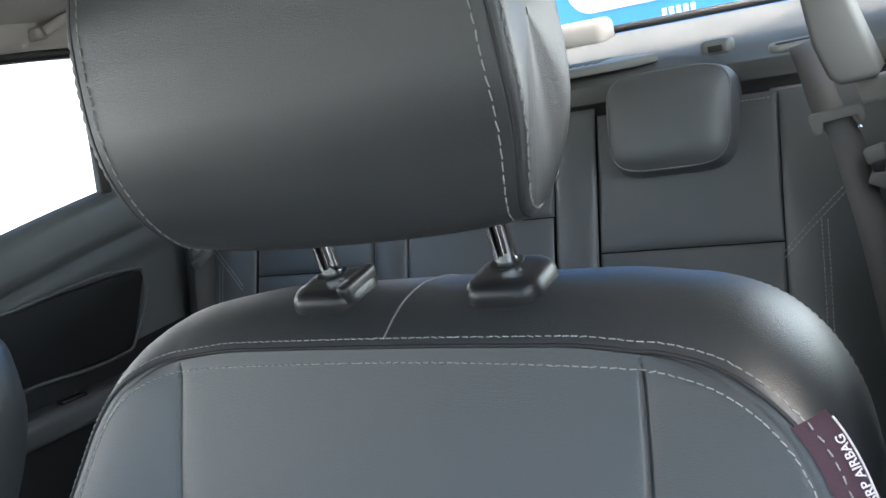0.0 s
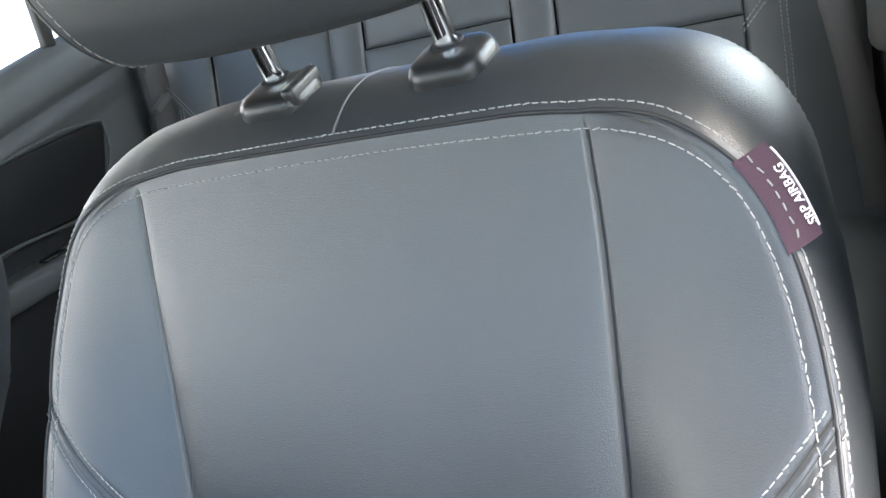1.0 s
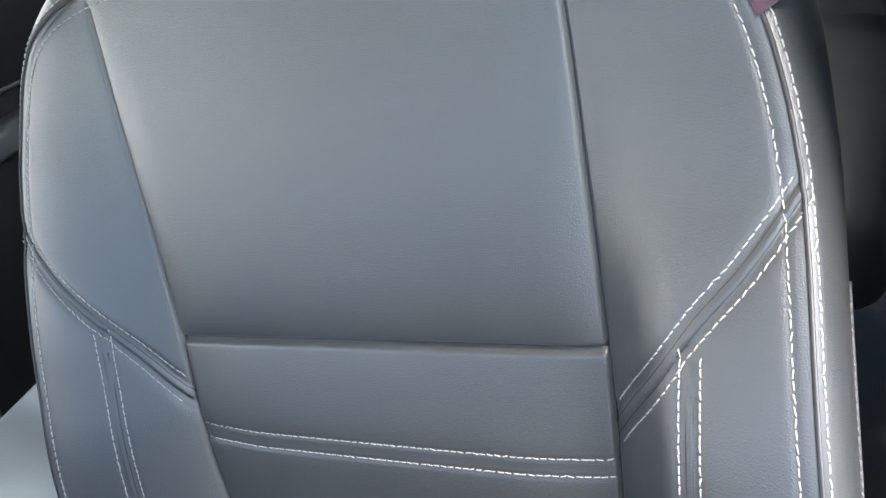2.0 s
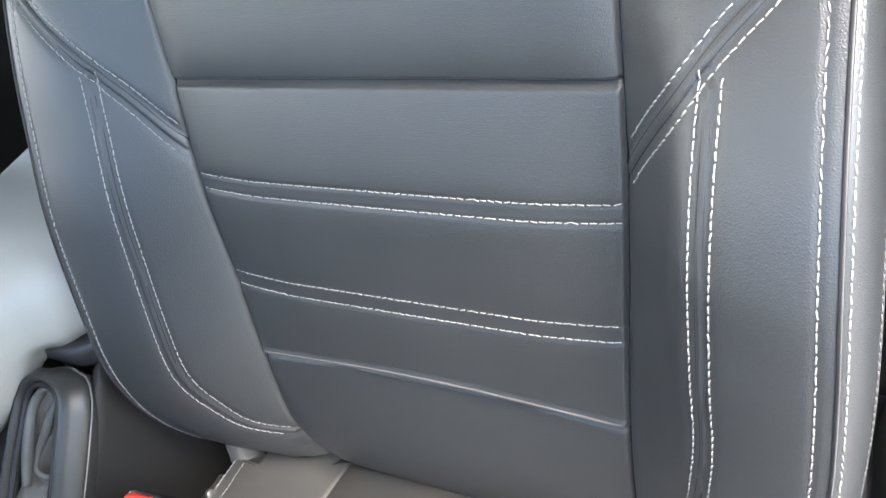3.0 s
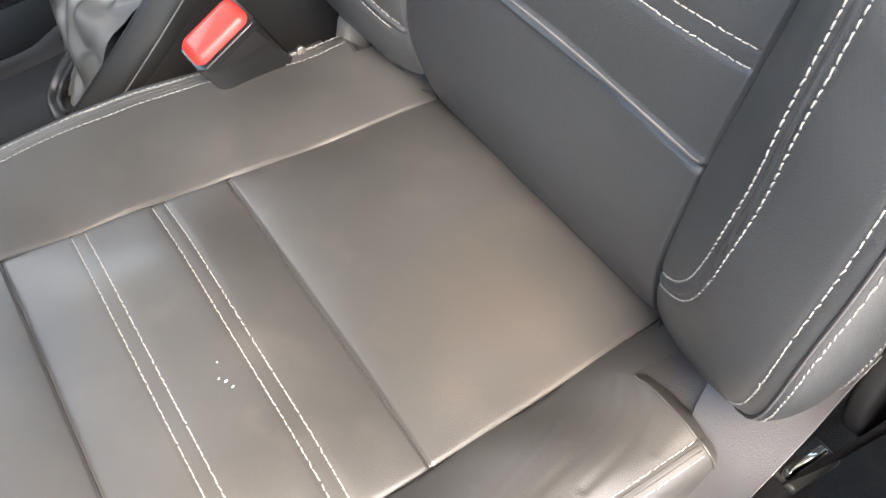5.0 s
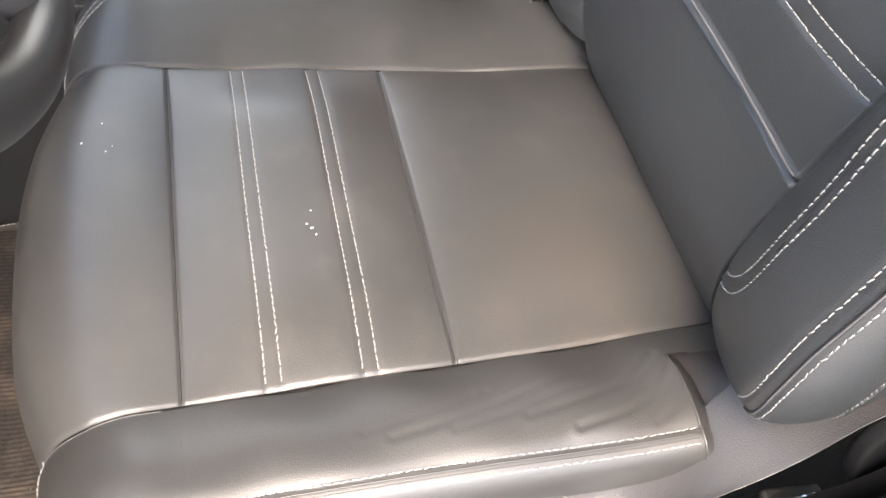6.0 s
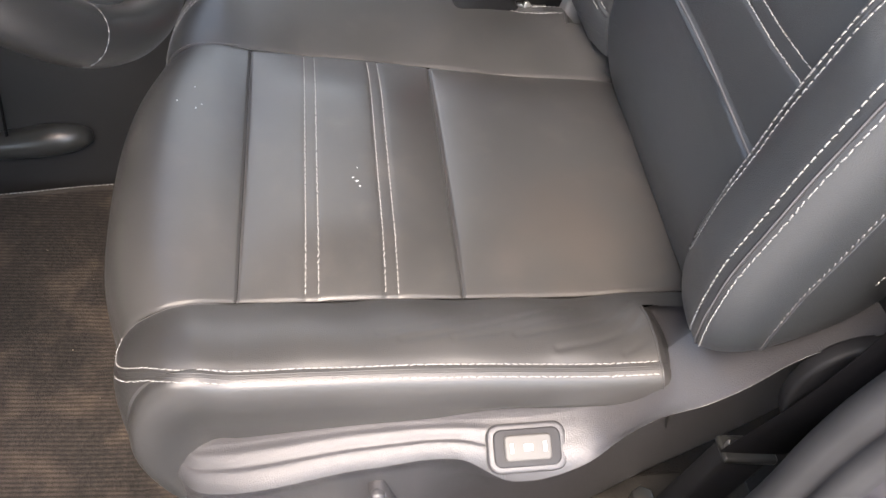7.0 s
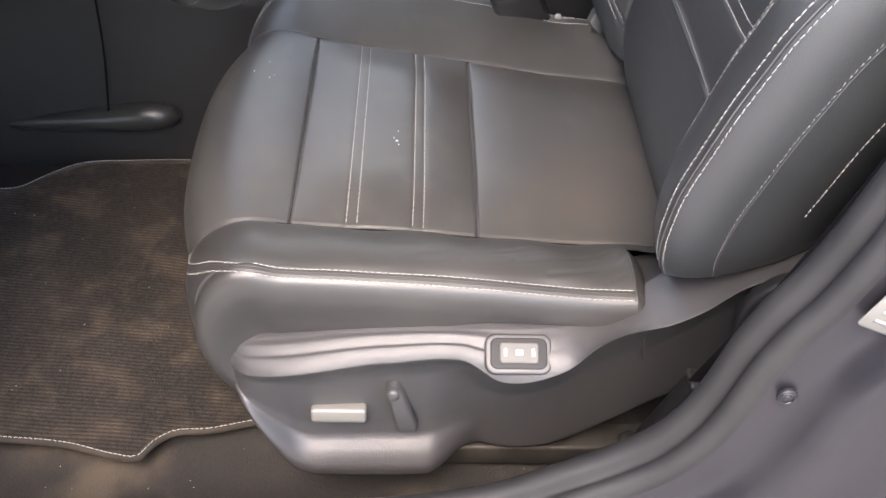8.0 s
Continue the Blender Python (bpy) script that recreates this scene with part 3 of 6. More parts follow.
def headrest():
    """The big head restraint, on two chrome posts: a wrapped panel between two sewn side caps."""
    h = empty("headrest", label="black leather front headrest on two chrome posts", category="headrest")
    # the side outline, (y, z): front, foot, back, crown
    side = curve([(.089, 1.08), (.089, 1.04), (.0945, 1.010), (.103, .985), (.116, .969), (.140, .9605), (.160, .9600), (.180, .966), (.193, .985), (.197, 1.02), (.197, 1.07),
                  (.195, 1.12), (.186, 1.152), (.165, 1.172), (.130, 1.168), (.104, 1.148), (.092, 1.115), (.089, 1.08)], 160)[:-1]
    c = side.mean(0)
    n = len(side)
    rise = side[:, 1] - 1.035
    half = .1355 - np.where(rise < 0, 3.8, .9) * rise ** 2 - .22 * np.clip(side[:, 0] - .125, 0, 1)
    cols = np.concatenate([np.linspace(-1, -.93, 5)[:-1], np.linspace(-.93, .93, 30), np.linspace(.93, 1, 5)[1:]])
    def at(u, inset=0.0):
        k = 1 + .055 * (1 - np.abs(u) ** 2.6) - inset
        yz = c + (side - c) * k
        return np.stack([half * u, yz[:, 0], yz[:, 1]], 1)
    W = np.stack([at(u) for u in cols], 1)
    mesh("wrap_panel", W.reshape(-1, 3), [tuple(f) for f in grid_faces(n, len(cols))] + [((n - 1) * len(cols) + j, (n - 1) * len(cols) + j + 1, j + 1, j) for j in range(len(cols) - 1)], LEATHER, h)
    for sg in (-1, 1):
        rings = []
        for dx, k in ((0, 1.0), (.0015, .992), (.0022, .985), (.0035, .988), (.0052, .982), (.0072, .945), (.0085, .87), (.0092, .75), (.0096, .6), (.0098, .3), (.0098, .02)):
            yz = c + (side - c) * k
            rings.append(np.stack([sg * (half * min(1, k * 1.05) + half.mean() * (1 - min(1, k * 1.05)) + dx), yz[:, 0], yz[:, 1]], 1))
        G = np.array(rings)
        mesh("side_cap", G.reshape(-1, 3), grid_faces(len(G), n, True)[:, ::sg], LEATHER, h)
        for line, out in ((at(sg * .955), 0), (G[5], .8)):
            turn = np.roll(np.arange(n), -int(np.argmax(side[:, 0])))
            loop = line[turn[side[turn, 0] < .158]]
            nn = np.stack([np.full(len(loop), sg * out), loop[:, 1] - c[0], loop[:, 2] - c[1]], 1)
            nn[:, 1:] /= np.linalg.norm(nn[:, 1:], axis=1, keepdims=True)
            nn /= np.linalg.norm(nn, axis=1, keepdims=True)
            stitches("stitching", loop + nn * 0.0005, nn, h, pitch=0.0072, length=0.0055, width=0.0010)
        # dark loop painting the shade between wrap panel and side cap
        tube_part("seam_shade", np.stack([sg * (half + .0016), *(c + (side - c) * .987).T], 1), .0010, SEAM, h, "dark line for the shade in a seam", sides=6, closed=True)
    for x in (-.0665, .0665):
        p = np.array([(x, .1955, .900), (x, .188, .95), (x, .180, 1.0)])
        tube_part("post", curve(p, 8), 0.0074, CHROME, h, "polished chrome post", sides=20)
    return h


seat = empty("driver_seat", label="black leather driver's seat with pale double stitching", category="car seat")
backrest, BACK_CAP, BACK_CAP_N = driver_backrest(seat)
guide(seat, -.0665, True)
guide(seat, .0665, False)
headrest()


# ---- the airbag label, sewn into the shoulder seam ----
def airbag_label():
    lab = tagged(new("airbag_label"), label="maroon woven fabric tag reading SRP AIRBAG")
    lab.parent = seat
    zz = np.linspace(.855, .814, 14)
    rim = np.stack([outer_w(zz) - .002, back_front(outer_w(zz) - .001, zz) - .0015, zz], 1)
    out = np.array([.62, .72, .30])
    out /= np.linalg.norm(out)
    w = np.linspace(0, .0168, 6)
    bow = np.array([.004, -.004, .001])
    P = rim[:, None] + out[None, None] * w[None, :, None] + bow * np.sin(np.pi * w / .034)[None, :, None]
    n = grid_normals(P)
    if n[5, 2, 1] > 0:
        n = -n
    mesh("tag", (P + n * .0007).reshape(-1, 3), grid_faces(14, 6), MAROON, lab)
    mesh("tag_back", (P - n * .0005).reshape(-1, 3), grid_faces(14, 6), MAROON, lab)
    stitches("stitching", P[:, 2] + n[:, 2] * .0012, n[:, 2], lab, pitch=.0068, length=.0042, width=.0009)
    # lettering along the tag, reading upwards
    txt = bpy.data.curves.new("lettering", "FONT")
    txt.body, txt.size, txt.align_x, txt.align_y, txt.extrude = "SRP AIRBAG", .0060, "CENTER", "CENTER", .0001
    txt.offset = .00012
    ob = new("lettering_source", txt)
    me = bpy.data.meshes.new_from_object(ob)
    bpy.data.objects.remove(ob)
    me.materials.append(PRINT)
    words = new("lettering", me)
    words.parent = lab
    mid, nn = P[7, 4], n[7, 4]
    along = P[0, 4] - P[-1, 4]
    along /= np.linalg.norm(along)
    upv = np.cross(nn, along)
    m = Matrix((Vector(along), Vector(upv), Vector(nn))).transposed().to_4x4()
    words.matrix_basis = Matrix.Translation(Vector(mid + nn * .0014)) @ m
    tagged(words, label="white printed lettering")
    edge = P[:, 5] + n[:, 5] * .0012
    tube_part("woven_edge", edge[1:-1], .0006, PRINT, lab, "white woven edge line", sides=6)


airbag_label()


# ---- the driver's seat: cushion ----
CUSH = curve([(.03, .296), (-.045, .313), (-.137, .320), (-.22, .331), (-.28, .339), (-.34, .3455), (-.387, .352), (-.425, .358), (-.452, .355), (-.476, .342),
              (-.490, .318), (-.495, .285), (-.486, .25), (-.464, .21), (-.44, .175)], 400)
CUSH_S = np.concatenate([[0], np.cumsum(np.linalg.norm(np.diff(CUSH, axis=0), axis=1))])
CUSH_W = .226


def cush_s(y):
    """The way along the cushion's middle line at y (on the top)."""
    k = CUSH[:, 1].argmax()
    top = np.arange(len(CUSH)) <= np.argmin(CUSH[:, 0])
    return np.interp(-np.asarray(y), -CUSH[top, 0], CUSH_S[top])


SQ = {n: float(cush_s(y)) for n, y in (("b", -.045), ("q3", -.2205), ("q2", -.2795), ("q1", -.3385), ("q0", -.387), ("lip", -.452))}
INNER_W = lambda s: np.interp(s, [0, SQ["b"], SQ["q3"], SQ["q0"], SQ["lip"]], [.130, .136, .1455, .1545, .160])
FRONT_END = SQ["q0"] + .116
CORNER = SQ["q0"] + .030


CREASES = [np.stack([q[:, 0], cush_s(q[:, 1])], 1) for q in (curve(l, 14) for l in (
    ((.166, -.100), (.182, -.118), (.195, -.150), (.204, -.196)), ((.176, -.093), (.194, -.106), (.208, -.132), (.216, -.168)), ((.172, -.150), (.184, -.186), (.197, -.226), (.206, -.275)),
    ((.188, -.160), (.199, -.200), (.206, -.240)), ((.194, -.088), (.207, -.098), (.219, -.118)), ((.180, -.215), (.192, -.250), (.200, -.290))))]


def cush_inner(s):
    """Half width at which the bolster's inner seam runs, forwards and over the lip."""
    return INNER_W(s)


def cush_edge(s, out=0.0):
    """Half width of the bolster's sewn outer edge, which turns round the front corner to meet the inner seam."""
    k = np.clip((np.asarray(s, float) - CORNER) / (FRONT_END + out * .8 - CORNER), 0, 1)
    return .158 + (CUSH_W + out - .158) * np.clip(1 - k ** 2.4, 0, 1) ** (1 / 2.4)


def cush_surface(x, s):
    """Points of the cushion's leather; x beyond the half width wraps down the side."""
    x, s = np.broadcast_arrays(np.asarray(x, float), np.asarray(s, float))
    a, sg = np.abs(x), np.sign(x)
    y, z = np.interp(s, CUSH_S, CUSH[:, 0]), np.interp(s, CUSH_S, CUSH[:, 1])
    e = .004
    ty = (np.interp(s + e, CUSH_S, CUSH[:, 0]) - np.interp(s - e, CUSH_S, CUSH[:, 0]))
    tz = (np.interp(s + e, CUSH_S, CUSH[:, 1]) - np.interp(s - e, CUSH_S, CUSH[:, 1]))
    l = np.hypot(ty, tz) + 1e-12
    ny, nz = tz / l, -ty / l
    over = np.clip(a - CUSH_W, 0, 1)
    fx = spline([0, .004, .009, .016, .03, .05, .075, .10, .13], [0, .0039, .0083, .0125, .0150, .0135, .007, -.001, -.011], over)
    drop = spline([0, .004, .009, .016, .03, .05, .075, .10, .13], [0, .0006, .0024, .0075, .0205, .040, .065, .089, .119], over)
    # behind the trim the skirt tucks in
    ax = np.minimum(a, CUSH_W) + fx - .022 * np.clip((y + .25) / .08, 0, 1) * np.clip((over - .042) / .03, 0, 1)
    wi = cush_inner(s)
    u = np.clip((a - wi) / np.maximum(CUSH_W - wi, .01), 0, 1)
    hb = np.interp(s, [0, SQ["b"], SQ["b"] + .05, SQ["q3"], SQ["q1"], SQ["q0"], SQ["lip"], FRONT_END + .01], [.02, .028, .031, .028, .0215, .0165, .0150, .011])
    dome = np.sin(np.minimum(u * .62, .62) * np.pi) ** .92 + .07 * np.sin(np.pi * u)
    up = hb * np.where(x > 0, dome, .94 * u ** 1.3 + .13 * np.sin(np.pi * u))
    # the bolster beside the console flares in a wave
    flare = np.interp(y, [-.40, -.30, -.25, -.20, -.166, -.14, -.10], [.014, .017, .016, .011, .001, .001, -.004]) * (x < 0)
    ax = ax + flare * np.clip((a - wi) / (CUSH_W - wi), 0, 1)
    up = up + .35 * flare * u
    # the lip in front falls away towards the corners
    ramp = np.clip((s - SQ["q0"]) / .10, 0, 1)
    ramp = ramp * ramp * (3 - 2 * ramp)
    bow = .004 - .045 * np.clip(a / .226, 0, 1) ** 2.3
    mid = a < wi
    def pillow(s0, s1, h, p=.6):
        return h * np.sin(np.pi * np.clip((s - s0) / (s1 - s0), 0, 1)) ** p
    edge = .10 + .90 * np.sin(np.pi / 2 * np.clip((wi - a) / .075, 0, 1)) ** 1.15
    up = up + np.where(mid, edge * (pillow(SQ["b"] - .05, SQ["q3"], .0095, .36) + pillow(SQ["q3"], SQ["q0"], .0125, .75) + pillow(SQ["q0"], SQ["q0"] + .16, .007, .5)), 0)
    up = up + np.where(mid, .0016 * noise_field(x * 9, s * 9) * edge, 0.0022 * noise_field(x * 14 + 3, s * 22) * (u < 1) * (u > 0))
    up = up - .0009 * np.exp(-((a - wi) / .0019) ** 2) - .0006 * np.exp(-((a - wi) / .006) ** 2)
    for q, dep in (("q3", .005), ("q0", .0042)):
        up = up - np.where(mid, .32 * dep * np.exp(-((s - SQ[q]) / .0014) ** 2), 0)
    for q in ("q1", "q2"):
        up = up - np.where(mid, .0008 * np.exp(-((s - SQ[q] + .0048) / .0085) ** 2) + .0006 * np.exp(-((np.abs(s - SQ[q] + .0048) - .0048) / .0014) ** 2), 0)
    d = np.abs(a - cush_edge(s, .0045))
    up = up - .0013 * np.exp(-(d / .007) ** 2) + .0006 * np.exp(-(d / .0028) ** 2)
    # creases worn into the bolster by the door
    if np.ptp(s) + np.ptp(x) > .05:
        for k, line in enumerate(CREASES):
            d = distance(x, s, line)
            d = np.where(x > 0, d, 9)
            up = up + (.0007 * np.exp(-(d / .0065) ** 2) - .0012 * np.exp(-(d / .0030) ** 2)) * (1 - .10 * k)
    hold = np.clip((s - SQ["lip"] + .02) / .05, 0, 1) * np.clip((FRONT_END + .06 - s) / .06, 0, 1)
    lift = .004 * u * hold * hold * (3 - 2 * hold)
    # the side falls straight down, and round the front corner towards one point low on the side
    y0, z0 = y - ramp * bow + ny * up, z + nz * up + lift
    dy, dz = np.maximum(y0, -.395) - y0, .215 - z0
    reach = np.hypot(dy, dz) + 1e-9
    fall = drop / (1 + (np.abs(drop) / reach) ** 5) ** .2
    return np.stack([ax * sg, y0 + dy / reach * fall, z0 + dz / reach * fall], -1)


def noise_field(x, y):
    """A cheap smooth unevenness between about -1 and 1."""
    return (np.sin(x * 2.1 + 1.3 * np.sin(y * 1.7)) + np.sin(y * 2.7 + 1.9 * np.sin(x * 1.3 + .6)) + np.sin((x + y) * 3.3 + .4)) / 3


def cush_point(x, s):
    x, s = np.asarray(x, float), np.asarray(s, float)
    e = .0015
    p = cush_surface(x, s)
    n = np.cross(cush_surface(x + e, s) - cush_surface(x - e, s), cush_surface(x, s + e) - cush_surface(x, s - e))
    n /= np.linalg.norm(n, axis=-1, keepdims=True)
    flip = np.sign((n * [0, -.3, 1]).sum(-1).mean())
    return p, n * flip


def driver_cushion(seat):
    c = tagged(new("cushion"), label="worn black leather seat cushion with pale double stitching")
    c.parent = seat
    s = np.unique(np.round(np.concatenate([np.arange(0, CUSH_S[-1], .0019)] + [SQ[q] + np.arange(-6, 7) * .0007 for q in ("q0", "q3")]), 5))
    ui = np.sin(np.pi / 2 * np.linspace(-1, 1, 120))
    ub = clustered(56, both=True)
    ue = np.concatenate([np.arange(.001, .016, .0013), np.arange(.018, .12, .004)])
    rows = []
    for v in s:
        wi = float(cush_inner(v))
        left = -(wi + (CUSH_W - wi) * ub[::-1])
        rows.append(np.concatenate([-(CUSH_W + ue[::-1]), left[:-1], wi * ui, -left[::-1][1:], CUSH_W + ue]))
    X = np.array(rows)
    S = np.repeat(s[:, None], X.shape[1], 1)
    P = cush_surface(X, S)
    N = grid_normals(P)
    N *= np.sign(N[40, X.shape[1] // 2, 2])
    cx, cs = (X[1:, 1:] + X[:-1, :-1]) / 2, (S[1:, 1:] + S[:-1, :-1]) / 2
    ne, nb = len(ue), 55
    col = np.arange(X.shape[1] - 1)
    L = np.zeros(cx.shape, int)
    mid = np.repeat(((col >= ne + nb) & (col < ne + nb + 119))[None], len(s) - 1, 0)
    L[mid & (cs < SQ["q3"])] = 1
    L[mid & (cs >= SQ["q3"]) & (cs < SQ["q0"])] = 2
    L[(mid & (cs >= SQ["q0"])) | (cs > FRONT_END)] = 3
    bolL = np.repeat(((col >= ne) & (col < ne + nb))[None], len(s) - 1, 0) & (cs <= FRONT_END)
    bolR = np.repeat(((col >= ne + nb + 119) & (col < ne + 2 * nb + 119))[None], len(s) - 1, 0) & (cs <= FRONT_END)
    L[bolL], L[bolR] = 4, 5
    sk = np.repeat(((col < ne) | (col >= ne + 2 * nb + 119))[None], len(s) - 1, 0)
    beyond = np.abs(cx) > cush_edge(cs, .0045)
    sk = sk | (beyond & ~mid & (cs > CORNER))
    L[sk & (cx < 0)], L[sk & (cx > 0)] = 6, 7
    # the side skirts end at the rear, where the brackets show
    cut = sk & (cs < SQ["b"] + .0485)
    L[cut] = 9
    L[(bolL | bolR) & (cs < SQ["b"] + np.where(cx > 0, .0485, .030)) & (np.abs(cx) > np.where(cx > 0, .172, .205))] = 9
    sheet_parts(P, N, L, {1: ("rear_panel", LEATHER_SOILED, "worn leather seating panel"), 2: ("middle_panel", LEATHER_WORN, "stitched leather seating panel"), 3: ("front_panel", LEATHER_WORN, ""),
                          4: ("bolster", LEATHER_WORN, ""), 5: ("bolster", LEATHER_BOLSTER, "creased leather side bolster"), 6: ("side_skirt", LEATHER_WORN, ""), 7: ("side_skirt", LEATHER_BOLSTER, "")}, c)
    # rear ends of the bolsters
    for sg in (-1, 1):
        k = int(np.argmin(np.abs(s - SQ["b"] - (.049 if sg > 0 else .031))))
        cols = np.where(X[k] * sg > (.171 if sg > 0 else .204))[0]
        edge = P[k, cols]
        inner = edge + np.array([0, .012, -.012])
        deep = edge * [1, 1, 0] + np.array([-.01 * sg, .02, .262])
        G = np.stack([edge, edge + [0, .004, -.003], inner, np.where(deep[:, 2:] < inner[:, 2:], deep, inner)], 0)
        mesh("bolster_end", G.reshape(-1, 3), grid_faces(4, len(cols)), LEATHER_BOLSTER, c)
        tube_part("end_piping", edge + [0, 0, .0002], .0009, LEATHER_BOLSTER, c, "piped end seam", sides=6)

    def row(x, v, **kw):
        p, n = cush_point(x, v)
        stitches("stitching", p + n * .0003, n, c, **kw)

    xs = np.linspace(-1, 1, 90)
    for q in ("q1", "q2"):
        for d in (0, -.0096):
            v = SQ[q] + d
            row(xs * (float(cush_inner(v)) - .003), np.full(90, v), pitch=.0052, length=.0048, width=.00085)
    vs = np.concatenate([np.linspace(SQ["b"] + .051, CORNER, 120), CORNER + (FRONT_END - CORNER) * np.sin(np.linspace(.02, 1, 60) * np.pi / 2)])
    for sg in (-1, 1):
        for d in ((0, .0095) if sg > 0 else (-.0085, .0010)):
            v2 = vs if sg > 0 else np.concatenate([np.linspace(SQ["b"] + .033, vs[0] - .001, 12), vs])
            row(sg * cush_edge(v2, d), v2, pitch=.0050, length=.0044, width=.0007, jitter=.0002)
        for d in (.0030, .0062):
            p, n = cush_point(sg * cush_edge(vs, d - (.0085 if sg < 0 else 0)), vs)
            tube_part("seam_ridge", p - n * .0003, .0006, LEATHER_BOLSTER, c, "raised leather seam ridge", sides=6)
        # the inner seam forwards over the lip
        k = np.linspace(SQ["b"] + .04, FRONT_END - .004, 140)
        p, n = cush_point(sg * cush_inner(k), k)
        # the crease's shade, painted as a near-black tube
        tube_part("seam_shade", p - n * .0003, .0006, JOINT, c, "dark line for the shade in a seam", sides=6)
        k = np.linspace(SQ["q0"] + .012, FRONT_END - .002, 60)
        p, n = cush_point(sg * (cush_inner(k) + .0022), k)
        tube_part("corner_piping", p - n * .0001, .0006, WELT, c, "fine pale piping", sides=6)
    # near-black lines that paint the shade in the two cross seams
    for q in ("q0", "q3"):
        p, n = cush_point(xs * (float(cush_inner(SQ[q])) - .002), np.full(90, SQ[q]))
        tube_part("cross_seam_shade", p - n * .0001, .00042, JOINT, c, "dark line for the shade in a cross seam", sides=6)
        if q == "q0":
            stitches("stitching", p + n * .0002 + np.array([0, -.0014, 0]), n, c, pitch=.0040, length=.0030, width=.0007, mat=WELT)
    return c


driver_cushion(seat)


# ---- the driver's seat: base ----
def panel_top(y):
    return spline((-.44, -.42, -.38, -.34, -.29, -.245, -.15, -.110, -.092, -.078, -.067, -.04, .0, .04), (.276, .283, .293, .301, .308, .313, .3175, .320, .331, .340, .3455, .364, .392, .407), y)


def panel_crease(y):
    return spline((-.44, -.418, -.386, -.335, -.29, -.245, -.232, -.221, -.209, -.187, -.165, -.148, -.128, -.11, -.065, -.045, -.02, .0, .04), (.261, .268, .277, .287, .294, .300, .3005, .295, .288, .288, .295, .305, .327, .337, .348, .361, .386, .398, .412), y)


def panel_bottom(y):
    return spline((-.44, -.425, -.407, -.384, -.347, -.24, -.18, -.134, -.10, -.087, -.046, .0, .04), (.235, .21, .176, .140, .128, .124, .118, .120, .133, .142, .172, .21, .25), y)


def panel_x(y, k):
    """Outward place of the base panel: k 0 at the top edge, 1 at the crease, 2 at the bottom."""
    ledge = spline((-.44, -.42, -.30, -.24, -.20, -.15, -.10, .0, .04), (.247, .257, .263, .265, .278, .278, .268, .262, .262), y)
    inner = spline((-.44, -.42, -.30, -.14, -.11, -.085, -.067, .04), (.226, .229, .236, .240, .234, .218, .210, .205), y)
    low = np.interp(k, [1, 1.05, 1.11, 1.2, 1.58, 1.70, 1.76, 1.84, 1.93, 2.0], [0, -.004, -.010, -.0145, -.0155, -.0125, -.001, .007, .006, -.010])
    plain = np.interp(k, [1, 1.04, 1.12, 1.35, 2.0], [0, -.006, -.019, -.036, -.056])
    w = np.clip((y + .265) / .06, 0, 1)
    low = low * (1 - w * w * (3 - 2 * w)) + plain * w * w * (3 - 2 * w)
    first = inner + (ledge - inner) * (.72 * np.clip(k, 0, 1) + .28 * np.sin(np.clip(k, 0, 1) * np.pi / 2))
    fade = np.clip((y + .44) / .05, 0.15, 1)
    return np.where(k <= 1, first, ledge + low * fade)


